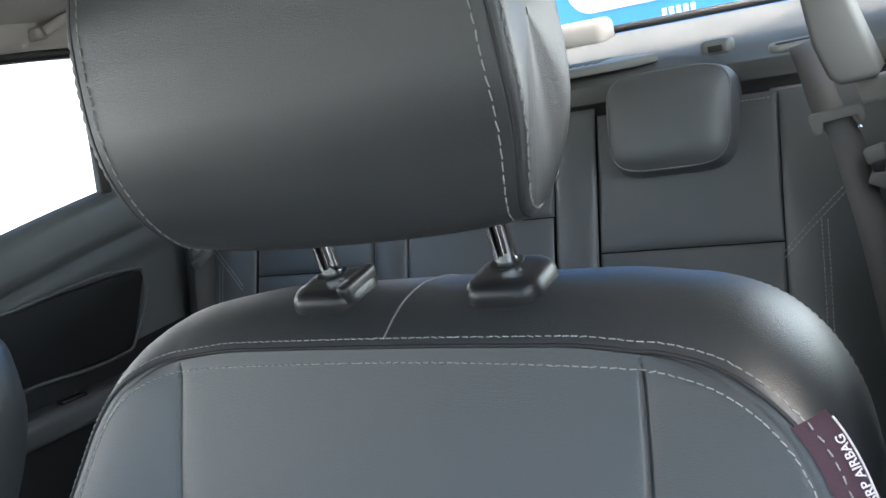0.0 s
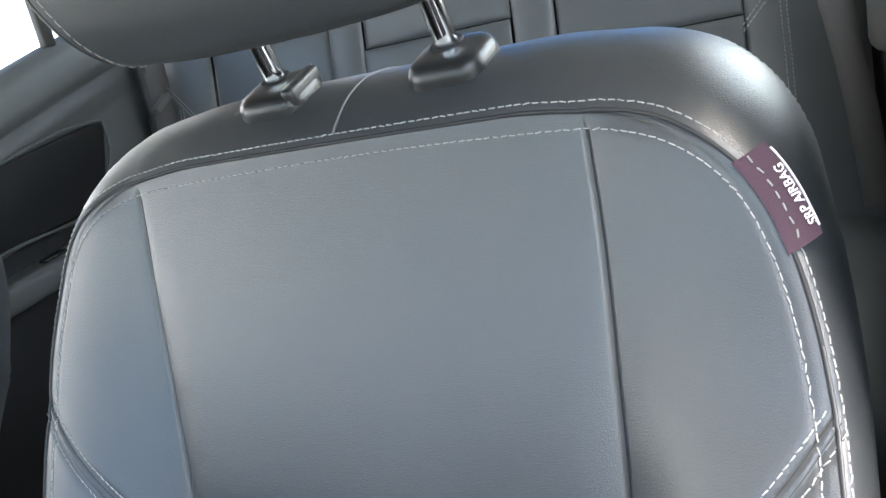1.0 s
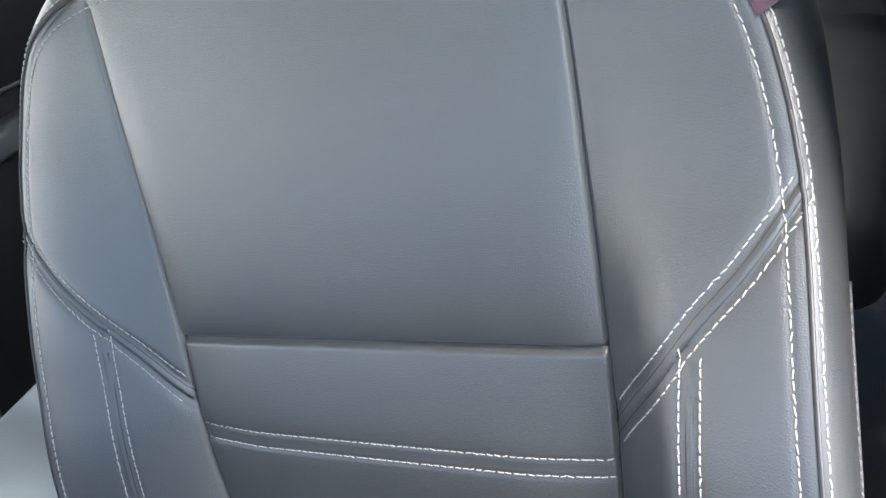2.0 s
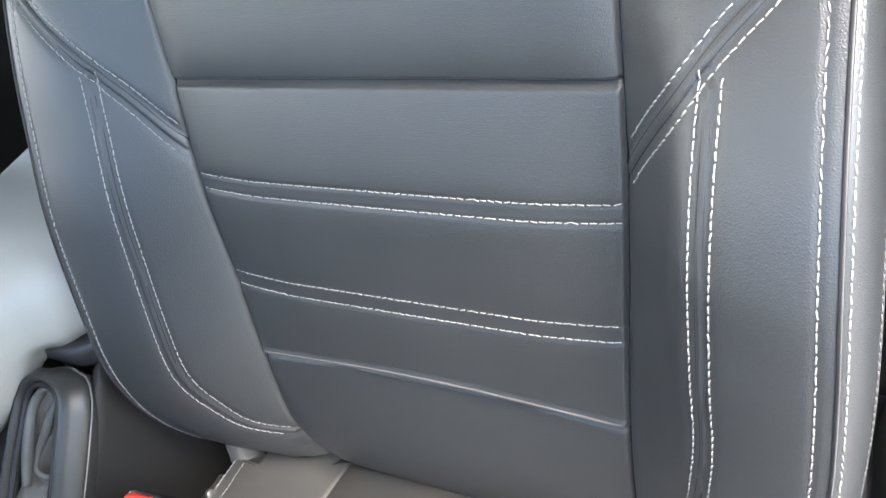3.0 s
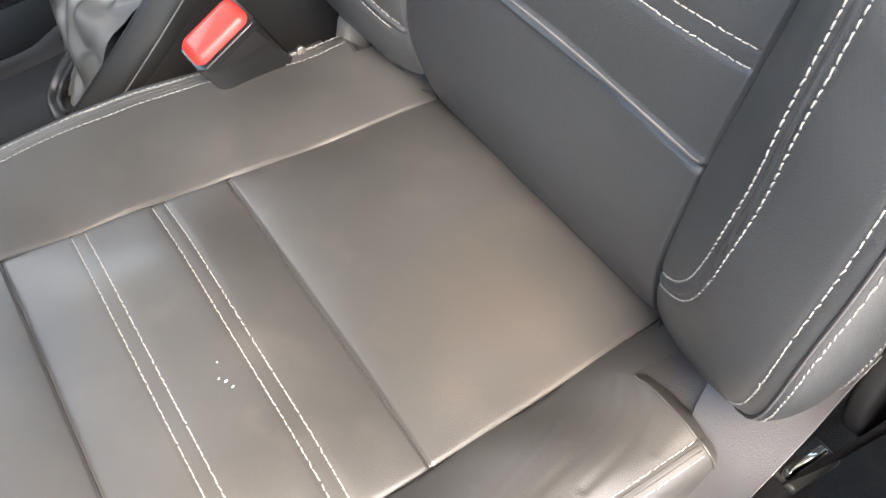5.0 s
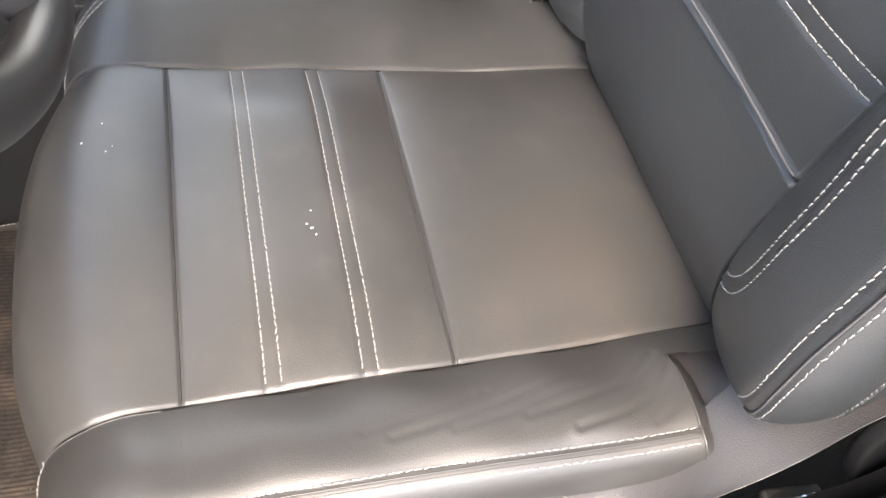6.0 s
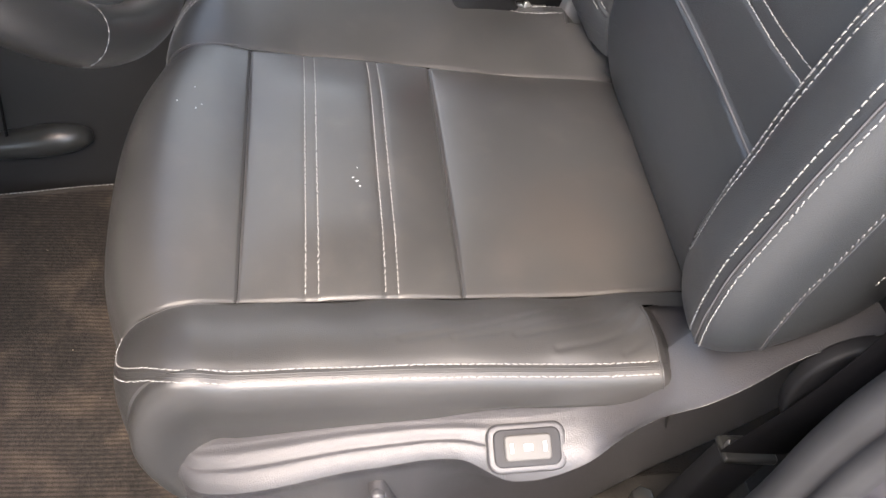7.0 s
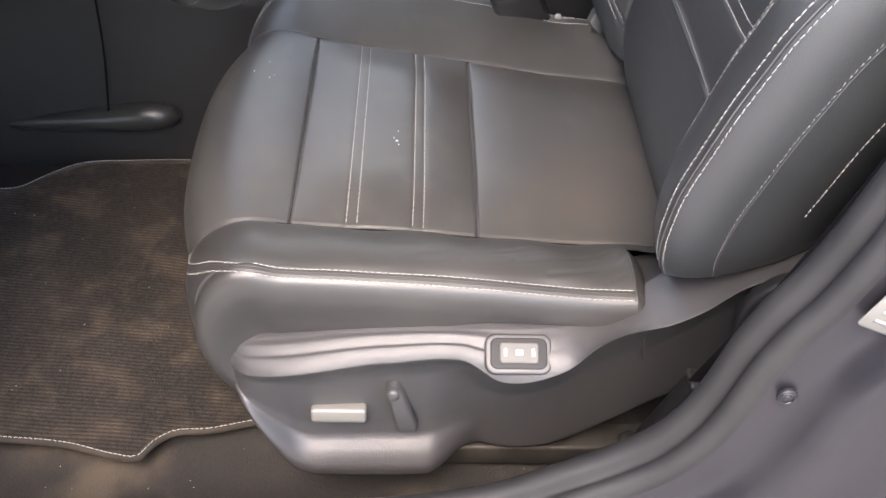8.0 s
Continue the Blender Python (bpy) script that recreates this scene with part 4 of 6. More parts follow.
def base_panel(seat):
    b = tagged(new("base_trim"), label="dark grey moulded plastic seat base trim")
    b.parent = seat
    y = np.linspace(-.44, .04, 170)
    k = np.concatenate([np.linspace(0, .9, 28), np.linspace(.93, 1.14, 14), np.linspace(1.16, 2, 34)])
    Y, K = np.meshgrid(y, k, indexing="ij")
    Zt, Zc, Zb = panel_top(Y), panel_crease(Y), panel_bottom(Y)
    Z = np.where(K <= 1, Zt + (Zc - Zt) * (.55 * np.clip(K, 0, 1) + .45 * np.clip(K, 0, 1) ** 4), Zc + (Zb - Zc) * np.clip(K - 1, 0, 1))
    # a shallow step runs along the ledge
    fade = np.clip((-.145 - Y) / .06, 0, 1)
    Z = Z + fade * (.0012 * np.exp(-((K - .24) / .10) ** 2) - .0014 * np.exp(-((K - .47) / .07) ** 2))
    X = panel_x(Y, K)
    turn = np.clip((-.418 - Y) / .022, 0, 1)
    X = X - .014 * turn ** 2
    P = np.stack([X, Y, Z], -1)
    front = np.stack([P[0] + np.array([-.02 * j, .004 * j, 0]) for j in (3, 2, 1)], 0)
    mesh("front_face", np.concatenate([front, P[:1]], 0).reshape(-1, 3), grid_faces(4, P.shape[1]), PLASTIC, b)
    back_edge = P[:, -1:] + np.array([-.05, 0, .004])
    top_edge = P[:, :1] + np.array([-1, 0, -.1]) * np.where(P[:, :1, 1:2] < -.12, .05, .006)
    P = np.concatenate([top_edge, P, back_edge], 1)
    mesh("panel", P.reshape(-1, 3), grid_faces(*P.shape[:2]), PLASTIC, b)
    # lumbar rocker in its frame, on the ledge
    m = Matrix.Translation((.2632, -.190, .3065)) @ pose(0, 0, 0, 0, 31, 0) @ pose(0, 0, 0, 0, 0, 90)
    sw = tagged(new("lumbar_switch"), label="framed rocker switch with a pale key")
    sw.parent = b
    part("frame", prism_bm(rounded_outline(.056, .034, .009, 6), -.004, .0034, .0025, m), PLASTIC, sw)
    part("frame_step", prism_bm(rounded_outline(.047, .026, .006, 6), .002, .0052, .0014, m), SEAM, sw)
    part("key", prism_bm(rounded_outline(.0325, .0175, .003, 5), .004, .0088, .0016, m), GREY_TRIM, sw, "silver-grey rocker key with pale symbols")
    for dx, w in ((-.0115, .0022), (.0115, .0022), (0, .006)):
        part("symbol", box_bm((w, .0065 if w < .005 else .0045, .0006), .0002, 1), WHITE, sw).matrix_basis = m @ pose(dx, 0, .0092)
    # seat adjuster: a flat key and a small lever
    key = tagged(new("slide_control"), label="flat silver-grey seat adjuster key")
    key.parent = b
    mk = Matrix.Translation((.2475, -.343, .211)) @ pose(0, 0, 0, 0, 78, 0) @ pose(0, 0, 0, 0, 0, 90)
    part("key", prism_bm(rounded_outline(.050, .0155, .004, 5), -.003, .013, .003, mk), SILVER, key)
    for dx in (-.020, -.016, .002, .008, .013):
        part("symbol", box_bm((.0035, .0025, .0006), .0002, 1), WHITE, b, "white printed symbol").matrix_basis = mk @ pose(dx, -.0125, .0030)
    lev = tagged(new("recline_lever"), label="small tapered black lever")
    lev.parent = b
    ml = Matrix.Translation((.2495, -.288, .222)) @ pose(0, 0, 0, 0, 84, 0) @ pose(0, 0, 0, 0, 0, 90)
    part("stem", prism_bm([(-.012, .027), (-.004, .030), (.0, .027), (.016, -.020), (.014, -.026), (.0, -.026), (-.003, -.02)], -.002, .013, .003, ml), PLASTIC, lev)
    part("knob", prism_bm(rounded_outline(.011, .012, .005, 5), .008, .017, .003, ml @ pose(-.006, .024, 0)), PLASTIC, lev)
    for dx in (-.004, .003):
        part("symbol", box_bm((.004, .0025, .0006), .0002, 1), WHITE, b, "white printed symbol").matrix_basis = ml @ pose(dx + .006, -.031, .0040)
    # hinge covers where backrest and base meet, the reclining cover, brackets and rails
    part("hinge_cover", box_bm((.064, .052, .014), .002, 2, (.186, -.062, .3205), (16, -9, 0)), PLASTIC, b, "grey hinge cover")
    part("hinge_cover", box_bm((.020, .026, .050), .005, 3, (-.224, -.066, .330), (-18, 0, 0)), GREY_TRIM, b, "light grey hinge cover")
    part("recliner_cap", prism_bm(rounded_outline(.10, .10, .049, 10), -.004, .010, .004, Matrix.Translation((.264, .028, .358)) @ pose(0, 0, 0, 0, 88, 0)), DARK_PLASTIC, b, "round black recliner cover")
    part("underframe", box_bm((.38, .44, .08), .01, 2, (0, -.22, .205)), DARK_PLASTIC, b)
    for x in (-.195, .195):
        part("slide_rail", box_bm((.035, .36, .030), .004, 2, (x, -.13, .085)), RAIL, b, "worn steel seat rail")
        part("rail_bolt", prism_bm([(.011 * math.cos(a), .011 * math.sin(a)) for a in np.arange(6) * math.pi / 3], 0, .014, .002, Matrix.Translation((x + .012, -.055, .098))), STEEL, b, "steel rail bolt")


base_panel(seat)


# ---- belt buckle beside the cushion ----
def buckle():
    b = empty("belt_buckle", label="black seat belt buckle with a red release button", category="belt buckle")
    m = Matrix.Translation((-.231, -.165, .373)) @ pose(0, 0, 0, 22, 4, 4)
    part("housing", prism_bm(rounded_outline(.036, .060, .008, 5), -.10, .018, .004, m), GLOSS_PLASTIC, b)
    part("button", prism_bm(rounded_outline(.0330, .0560, .009, 6), .010, .0285, .0085, m @ pose(-.001, 0, 0)), RED, b, "red press button")
    part("rim", prism_bm(rounded_outline(.0375, .0605, .007, 5), .012, .0205, .0015, m @ pose(.0008, 0, 0)), GLOSS_PLASTIC, b, "glossy rim")
    tube_part("stalk", curve([(-.235, -.13, .30), (-.232, -.11, .22), (-.23, -.09, .12)], 10), .010, DARK_PLASTIC, b)
    part("rivet", prism_bm(rounded_outline(.008, .008, .0039, 5), -.001, .003, .0006, Matrix.Translation((-.226, -.112, .345)) @ pose(0, 0, 0, 0, 80, 0)), STEEL, b)


buckle()


# ---- centre console ----
def console():
    c = empty("centre_console", label="dark grey plastic centre console with padded armrest", category="console")
    # side wall with an upper rail that runs forwards and down
    y = np.linspace(-1.05, .55, 90)
    rail_z = np.interp(y, (-1.1, -.8, -.5, -.30, -.235, -.197, -.151, -.104, -.088, .1, .6), (.33, .33, .325, .312, .335, .366, .405, .440, .465, .468, .45))
    rows = []
    for yy, zz in zip(y, rail_z):
        rows.append([(-.262, yy, .04), (-.272, yy, .14), (-.283, yy, .24), (-.2945, yy, zz - .045), (-.2962, yy, zz - .018), (-.2972, yy, zz - .006), (-.300, yy, zz - .003), (-.308, yy, zz - .008), (-.318, yy, zz - .018), (-.328, yy, zz - .05), (-.330, yy, zz - .12)])
    P = np.array(rows)
    mesh("side_wall", P.reshape(-1, 3), grid_faces(*P.shape[:2]), CONSOLE_PLASTIC, c, "black textured console side")
    part("well_floor", box_bm((.11, .9, .02), .003, 1, (-.37, -.55, .295)), DARK_PLASTIC, c)
    far = P * [-1, 1, 1] + [-.742, 0, 0]
    mesh("far_wall", far.reshape(-1, 3), grid_faces(*P.shape[:2]), DARK_PLASTIC, c)
    part("gear_plate", box_bm((.10, .20, .016), .004, 2, (-.37, -.62, .315), (0, 0, 0)), SILVER, c, "silver gear selector plate")
    for j in range(4):
        part("plate_mark", box_bm((.006, .008, .002), .0005, 1, (-.335, -.55 - .03 * j, .3245)), GLOSS_PLASTIC, c)
    # padded armrest lid: its nose turns down beside the handbrake
    lid = tagged(new("armrest"), label="padded grey-black leatherette armrest lid")
    lid.parent = c
    xs = np.concatenate([np.linspace(-.291, -.318, 12), np.linspace(-.322, -.40, 22), np.linspace(-.41, -.456, 10)])
    knots = (-.46, -.40, -.375, -.362, -.345, -.325, -.31, -.291)
    yf = np.interp(xs, knots, (-.185, -.180, -.150, -.110, -.092, -.080, -.068, -.054))
    zb = np.interp(xs, knots, (.420, .424, .448, .474, .482, .477, .482, .488))
    for _ in range(3):
        yf[1:-1], zb[1:-1] = (yf[:-2] + 2 * yf[1:-1] + yf[2:]) / 4, (zb[:-2] + 2 * zb[1:-1] + zb[2:]) / 4
    cols = []
    for x0, f0, b0 in zip(xs, yf, zb):
        k = np.clip((x0 + .319) / .028, 0, 1)
        low = .034 * (1 - math.sqrt(max(1 - k * k, 0)))
        t0 = .556 - low
        cols.append(curve([(.255, b0 + .01), (.262, t0 - .02), (.245, t0), (.10, t0 + .002), (f0 + .07, t0 - .003), (f0 + .026, t0 - .014), (f0 + .006, t0 - .036), (f0, (t0 - .04 + b0) / 2), (f0 + .001, b0 + .008), (f0 + .006, b0 + .001), (f0 + .016, b0), (.04, .480), (.255, .480)], 60))
    G = np.stack([np.concatenate([np.full((60, 1), x0), q], 1) for x0, q in zip(xs, cols)], 0)
    faces = [tuple(f) for f in grid_faces(len(xs), 60)] + [tuple(range(60)), tuple((len(xs) - 1) * 60 + j for j in range(59, -1, -1))]
    mesh("pad", G.reshape(-1, 3), faces, ARMREST, lid)
    part("lid_base", prism_bm(rounded_outline(.146, .335, .04, 8), -.07, -.045, .006, Matrix.Translation((-.372, .085, .528)) @ pose(0, 0, 0, 4, 0, 0)), PLASTIC, lid)
    part("bin", box_bm((.135, .36, .22), .012, 2, (-.372, .12, .345)), PLASTIC, c, "console bin")
    # the sloping frame round the handbrake's gaiter
    def slope(a, x, h):
        return np.stack(np.broadcast_arrays(np.asarray(x, float), -.100 - .787 * np.asarray(a) - .617 * np.asarray(h), .465 - .617 * np.asarray(a) + .787 * np.asarray(h)), -1)

    q = np.array(rounded_outline(.250, .048, .021, 10))
    loop = np.concatenate([curve(np.concatenate([q, q[:1]]), 160)[:-1]])
    t = np.roll(loop, -1, 0) - np.roll(loop, 1, 0)
    t /= np.linalg.norm(t, axis=1, keepdims=True)
    m = np.stack([t[:, 1], -t[:, 0]], 1)
    a0, x0 = loop[:, 0] + .131, loop[:, 1] - .344
    for _ in range(10):
        m = (np.roll(m, 1, 0) + 2 * m + np.roll(m, -1, 0)) / 4
    m /= np.linalg.norm(m, axis=1, keepdims=True)
    door = np.clip(m[:, 1] * 1.3, 0, 1)
    w = .012 + .014 * door
    prof = ((0, -.024), (0, -.003), (.05, .0016), (.16, .0048), (.32, .0066), (.50, .0056), (.68, .0014), (.86, -.0060), (1.0, -.0130), (.70, -.034))
    B = np.stack([slope(a0 + m[:, 0] * w * k, x0 + m[:, 1] * w * k, h * np.where(h < 0, .35 + .65 * door, 1)) for k, h in prof], 0)
    mesh("gaiter_frame", B.reshape(-1, 3), grid_faces(len(prof), len(loop), True), FRAME_PLASTIC, c, "smooth black frame sloping down beside the seat")
    tube_part("frame_rim", slope(a0 - m[:, 0] * .0015, x0 - m[:, 1] * .0015, np.full(len(loop), -.0015)), .0030, COLLAR, c, "dark inner rim", sides=10, closed=True)
    side = (m[:, 1] > .25) | ((m[:, 0] < -.5) & (x0 > -.336))
    line = slope(a0 + m[:, 0] * (w + .0006), x0 + m[:, 1] * (w + .0006), -.0122 * (.35 + .65 * door))[side]
    line = line[np.argsort(-line[:, 1])]
    tube_part("trim_line", line, .0008, PIPING, c, "thin pale trim line", sides=6)
    # handbrake: a gaiter of soft folded leather and its lever
    brake = empty("handbrake", label="handbrake with a crumpled black leather gaiter", category="handbrake")
    A, V = np.meshgrid(np.linspace(.004, .250, 110), np.linspace(0, 1, 56), indexing="ij")
    hump = np.exp(-((A - .172) / .042) ** 2)
    deep = np.clip((.10 - A) / .03, 0, 1)
    wrinkle = np.sin(150 * A + 5 * V + 2.5 * np.sin(7 * V)) * .35 + np.abs(np.sin(62 * A - 7.5 * V + 1.1 * np.sin(9 * V + 30 * A))) - .6
    X = -.3685 + .049 * V - .030 * hump * (1 - .75 * V) - .004 * hump * np.sin(60 * A)
    H = -.012 - .020 * deep * np.sin(np.pi * V) ** .5 + hump * (.046 - .030 * V ** 2) + .0075 * wrinkle * np.clip(hump + .45, 0, 1) * np.sin(np.pi * np.clip(V, .03, .97)) ** .6 * (1 - .8 * deep)
    G = slope(A, X, H)
    mesh("gaiter", G.reshape(-1, 3), grid_faces(*A.shape), GAITER, brake, "crumpled black leather gaiter")
    for name, pts, r in (("gaiter_fold", ((.098, -.3625, -.010), (.060, -.3640, -.007), (.024, -.3600, -.006), (.012, -.3480, -.006), (.014, -.3330, -.007), (.040, -.3270, -.009), (.090, -.3270, -.012)), .0050),
                         ("gaiter_fold", ((.018, -.3360, -.010), (.045, -.3450, -.010), (.070, -.3530, -.010), (.082, -.3530, -.011), (.086, -.3430, -.012), (.084, -.3300, -.012)), .0042)):
        p = curve(pts, 50)
        tube_part(name, slope(p[:, 0], p[:, 1], p[:, 2]), r * (.8 + .3 * np.sin(np.linspace(0, 7, 50))), GAITER, brake, "folded leather edge", sides=12)
    tube_part("grip", curve([(-.392, -.235, .402), (-.392, -.34, .405), (-.392, -.44, .418), (-.392, -.54, .430)], 20), [.012] + [.0155] * 17 + [.013, .008], GLOSS_PLASTIC, brake, sides=14)
    # moulding at the foot of the tunnel
    tube_part("foot_moulding", curve([(-.272, -.592, .160), (-.268, -.62, .161), (-.269, -.68, .154), (-.276, -.76, .143), (-.284, -.84, .135)], 24), np.concatenate([[.006, .0135, .0165, .0180, .0188], np.linspace(.019, .010, 19)]), FRAME_PLASTIC, c, "rounded lower moulding", sides=18)
    # the panel joint's shadow is painted with a near-black tube
    tube_part("panel_joint", curve([(-.2845, -.672, .34), (-.277, -.676, .25), (-.2635, -.684, .165)], 12), .0016, JOINT, c, "dark panel joint", sides=6)


console()


# ---- steering wheel ----
def steering_wheel():
    w = empty("steering_wheel", label="black leather steering wheel with a stitched rim", category="steering wheel")
    C, R, tilt = np.array([0.03, -.500, .700]), .184, radians(27)
    ex, ev = np.array([1.0, 0, 0]), np.array([0, math.sin(tilt), -math.cos(tilt)])
    ax = np.cross(ex, ev)
    a = np.linspace(0, 2 * np.pi, 120, endpoint=False)
    ring = C + R * (np.cos(a)[:, None] * ex + np.sin(a)[:, None] * ev)
    tube_part("rim", ring, .0165 + .0015 * np.sin(a * 3), WHEEL_LEATHER, w, "smooth leather rim", sides=20, closed=True)
    for ang in (46, 134, 215, 325):
        b = radians(ang)
        c = C + R * (math.cos(b) * ex + math.sin(b) * ev)
        rad = math.cos(b) * ex + math.sin(b) * ev
        q = np.linspace(0, 2 * np.pi, 20, endpoint=False)
        tube_part("rim_seam", c + .0172 * (np.cos(q)[:, None] * rad + np.sin(q)[:, None] * ax), .0006, WELT, w, "pale rim seam", sides=6, closed=True)
    hub = Matrix((Vector(ex), Vector(ev), Vector(ax))).transposed().to_4x4()
    off = 1 if ax[1] > 0 else -1
    part("hub", prism_bm(rounded_outline(.17, .13, .05, 8), -.03, .02, .012, Matrix.Translation(C - ax * .02 * off) @ hub), DARK_PLASTIC, w, "black airbag hub")
    for ang in (0, 180, 90):
        b = radians(ang)
        d = math.cos(b) * ex + math.sin(b) * ev
        tube_part("spoke", np.array([C + d * .06 - ax * .02 * off, C + d * .12 - ax * .012 * off, C + d * .178]), [.016, .013, .011], PLASTIC, w, "grey spoke", sides=12)
    tube_part("column", np.array([C - ax * .03 * off, C - ax * .35 * off]), .05, DARK_PLASTIC, w, sides=20)


steering_wheel()


# ---- floor, mat, footwell ----
def carpet_floor():
    xs, ys = np.linspace(-1.15, .34, 80), np.linspace(-1.25, 1.2, 110)
    Y, X = np.meshgrid(ys, xs, indexing="ij")
    Z = .055 + .006 * noise_field(X * 6, Y * 6) + np.clip(-.95 - Y, 0, 1) * .9 + .02 * np.clip((X - .27) / .07, 0, 1) ** 2
    Z = np.where(Y < -.44, Z + .02 * np.clip((-.44 - Y) / .3, 0, 1), Z)
    P = np.stack([X, Y, Z], -1)
    mesh("floor", P.reshape(-1, 3), grid_faces(*P.shape[:2])[:, ::-1], CARPET, None, "dirty dark grey car floor carpet", category="floor", kind="structure")


carpet_floor()


def mat_ribs(m):
    """Fine ribs across the mat, paler on top and darker between them."""
    nt = m.node_tree
    co = [n for n in nt.nodes if n.type == "TEX_COORD"][0]
    wave = nt.nodes.new("ShaderNodeTexWave")
    wave.bands_direction = "X"
    wave.inputs["Scale"].default_value, wave.inputs["Distortion"].default_value, wave.inputs["Detail Scale"].default_value = 66, 3.2, 40
    nt.links.new(co.outputs["Object"], wave.inputs["Vector"])
    bp = [n for n in nt.nodes if n.type == "BUMP"][0]
    b2 = nt.nodes.new("ShaderNodeBump")
    b2.inputs["Strength"].default_value, b2.inputs["Distance"].default_value = 0.75, .002
    nt.links.new(wave.outputs["Fac"], b2.inputs["Height"])
    nt.links.new(bp.outputs["Normal"], b2.inputs["Normal"])
    nt.links.new(b2.outputs["Normal"], nt.nodes["Principled BSDF"].inputs["Normal"])
    # the tops of the ribs are paler than the grooves, in blotches
    blotch = nt.nodes.new("ShaderNodeTexNoise")
    blotch.inputs["Scale"].default_value, blotch.inputs["Detail"].default_value = 90, 5
    nt.links.new(co.outputs["Object"], blotch.inputs["Vector"])
    both = nt.nodes.new("ShaderNodeMath")
    both.operation = "MULTIPLY"
    nt.links.new(wave.outputs["Fac"], both.inputs[0])
    nt.links.new(blotch.outputs["Fac"], both.inputs[1])
    tops = nt.nodes.new("ShaderNodeMapRange")
    tops.inputs["From Min"].default_value, tops.inputs["From Max"].default_value = 0.05, 0.55
    tops.inputs["To Min"].default_value, tops.inputs["To Max"].default_value = 0.62, 1.6
    nt.links.new(both.outputs[0], tops.inputs["Value"])
    shade = nt.nodes.new("ShaderNodeMix")
    shade.data_type, shade.blend_type = "RGBA", "MULTIPLY"
    shade.inputs["Factor"].default_value = 1
    b = nt.nodes["Principled BSDF"]
    nt.links.new(b.inputs["Base Color"].links[0].from_socket, shade.inputs["A"])
    nt.links.new(tops.outputs["Result"], shade.inputs["B"])
    nt.links.new(shade.outputs["Result"], b.inputs["Base Color"])


mat_ribs(MAT)


def mat_z(y):
    return .079 + .11 * np.clip(-.44 - np.asarray(y), 0, 1) - .05 * np.clip(np.asarray(y) + .44, 0, .2)


def floor_mat():
    m = empty("floor_mat", label="ribbed brown-black carpet floor mat with bound edge", category="floor mat")
    side = curve([(.165, -.30), (.166, -.44), (.172, -.458), (.183, -.492), (.188, -.523), (.205, -.543), (.222, -.553), (.221, -.575), (.212, -.62), (.210, -.70), (.205, -.82), (.19, -.97)], 70)
    far = curve([(-.15, -.98), (-.155, -.83), (-.163, -.785), (-.195, -.755), (-.222, -.725), (-.240, -.66), (-.255, -.58), (-.262, -.48), (-.262, -.30)], 60)
    outline = np.concatenate([side, far])
    n = 26
    half = curve(far[::-1], 70)
    G = np.stack([side + (half - side) * k for k in np.linspace(0, 1, n)], 1)
    z = mat_z(G[..., 1]) + .002 * noise_field(G[..., 0] * 14, G[..., 1] * 14)
    P = np.concatenate([G, z[..., None]], -1)
    mesh("ribbed_top", P.reshape(-1, 3), grid_faces(70, n)[:, ::-1], MAT, m, "ribbed carpet pile, muddy")
    loop = np.concatenate([outline, outline[:1]])
    edge = np.concatenate([loop, (mat_z(loop[:, 1]) - .0015)[:, None]], 1)
    tube_part("binding", edge[:-1], .0042, MAT_EDGE, m, "bound edge", sides=8, closed=True)
    nn = np.tile([0, 0, 1.0], (len(side), 1))
    for line in (side, far):
        e = np.concatenate([line, (mat_z(line[:, 1]) + .0032)[:, None]], 1)
        stitches("stitching", e, np.tile([0, 0, 1.0], (len(e), 1)), m, pitch=.0048, length=.0036, width=.0012)


floor_mat()


def crumbs():
    """Grit on the carpet and flecks on the leather."""
    rng = np.random.default_rng(4)
    bits = empty("grit", label="pale grit and crumbs scattered over the carpet", category="grit", kind="stuff")
    bm = bmesh.new()
    for _ in range(110):
        x, y = rng.uniform(-.2, .3), rng.uniform(-.95, -.15)
        z = float(mat_z(y)) + .003 if y < -.45 and x < .17 else .068
        bmesh.ops.create_icosphere(bm, subdivisions=1, radius=float(rng.uniform(.0003, .0007)), matrix=pose(x, y, z))
    part("crumb_scatter", bm, CRUMB, bits)
    marks = tagged(new("scuff_marks"), label="small pale flecks on the leather")
    marks.parent = seat
    for x, y, r in ((.034, -.297, .0015), (.040, -.295, .0011), (.030, -.300, .0010), (.018, -.296, .0008), (-.067, -.444, .0013), (-.085, -.432, .0009), (-.055, -.428, .0011), (-.06, -.424, .0008)):
        p, n = cush_point(np.array([x]), np.array([cush_s(y)]))
        q = Vector(p[0] + n[0] * .0003)
        bm = bmesh.new()
        bmesh.ops.create_icosphere(bm, subdivisions=1, radius=r, matrix=Matrix.Translation(q) @ pose(0, 0, 0, 0, 0, x * 3000) @ Matrix.Diagonal((1, .6, .25, 1)))
        part("fleck", bm, WHITE, marks)


crumbs()


# ---- sill, door pillar, seal ----
DOOR_LINE = curve([(-1.5, .185), (-1.0, .185), (-.6, .187), (-.40, .190), (-.285, .199), (-.209, .219), (-.147, .256), (-.115, .277), (-.085, .304), (-.064, .341), (-.055, .370), (-.044, .420), (-.033, .452), (-.020, .479), (-.009, .510), (.006, .566), (.03, .655), (.055, .76), (.085, .90), (.12, 1.05), (.17, 1.27)], 160)


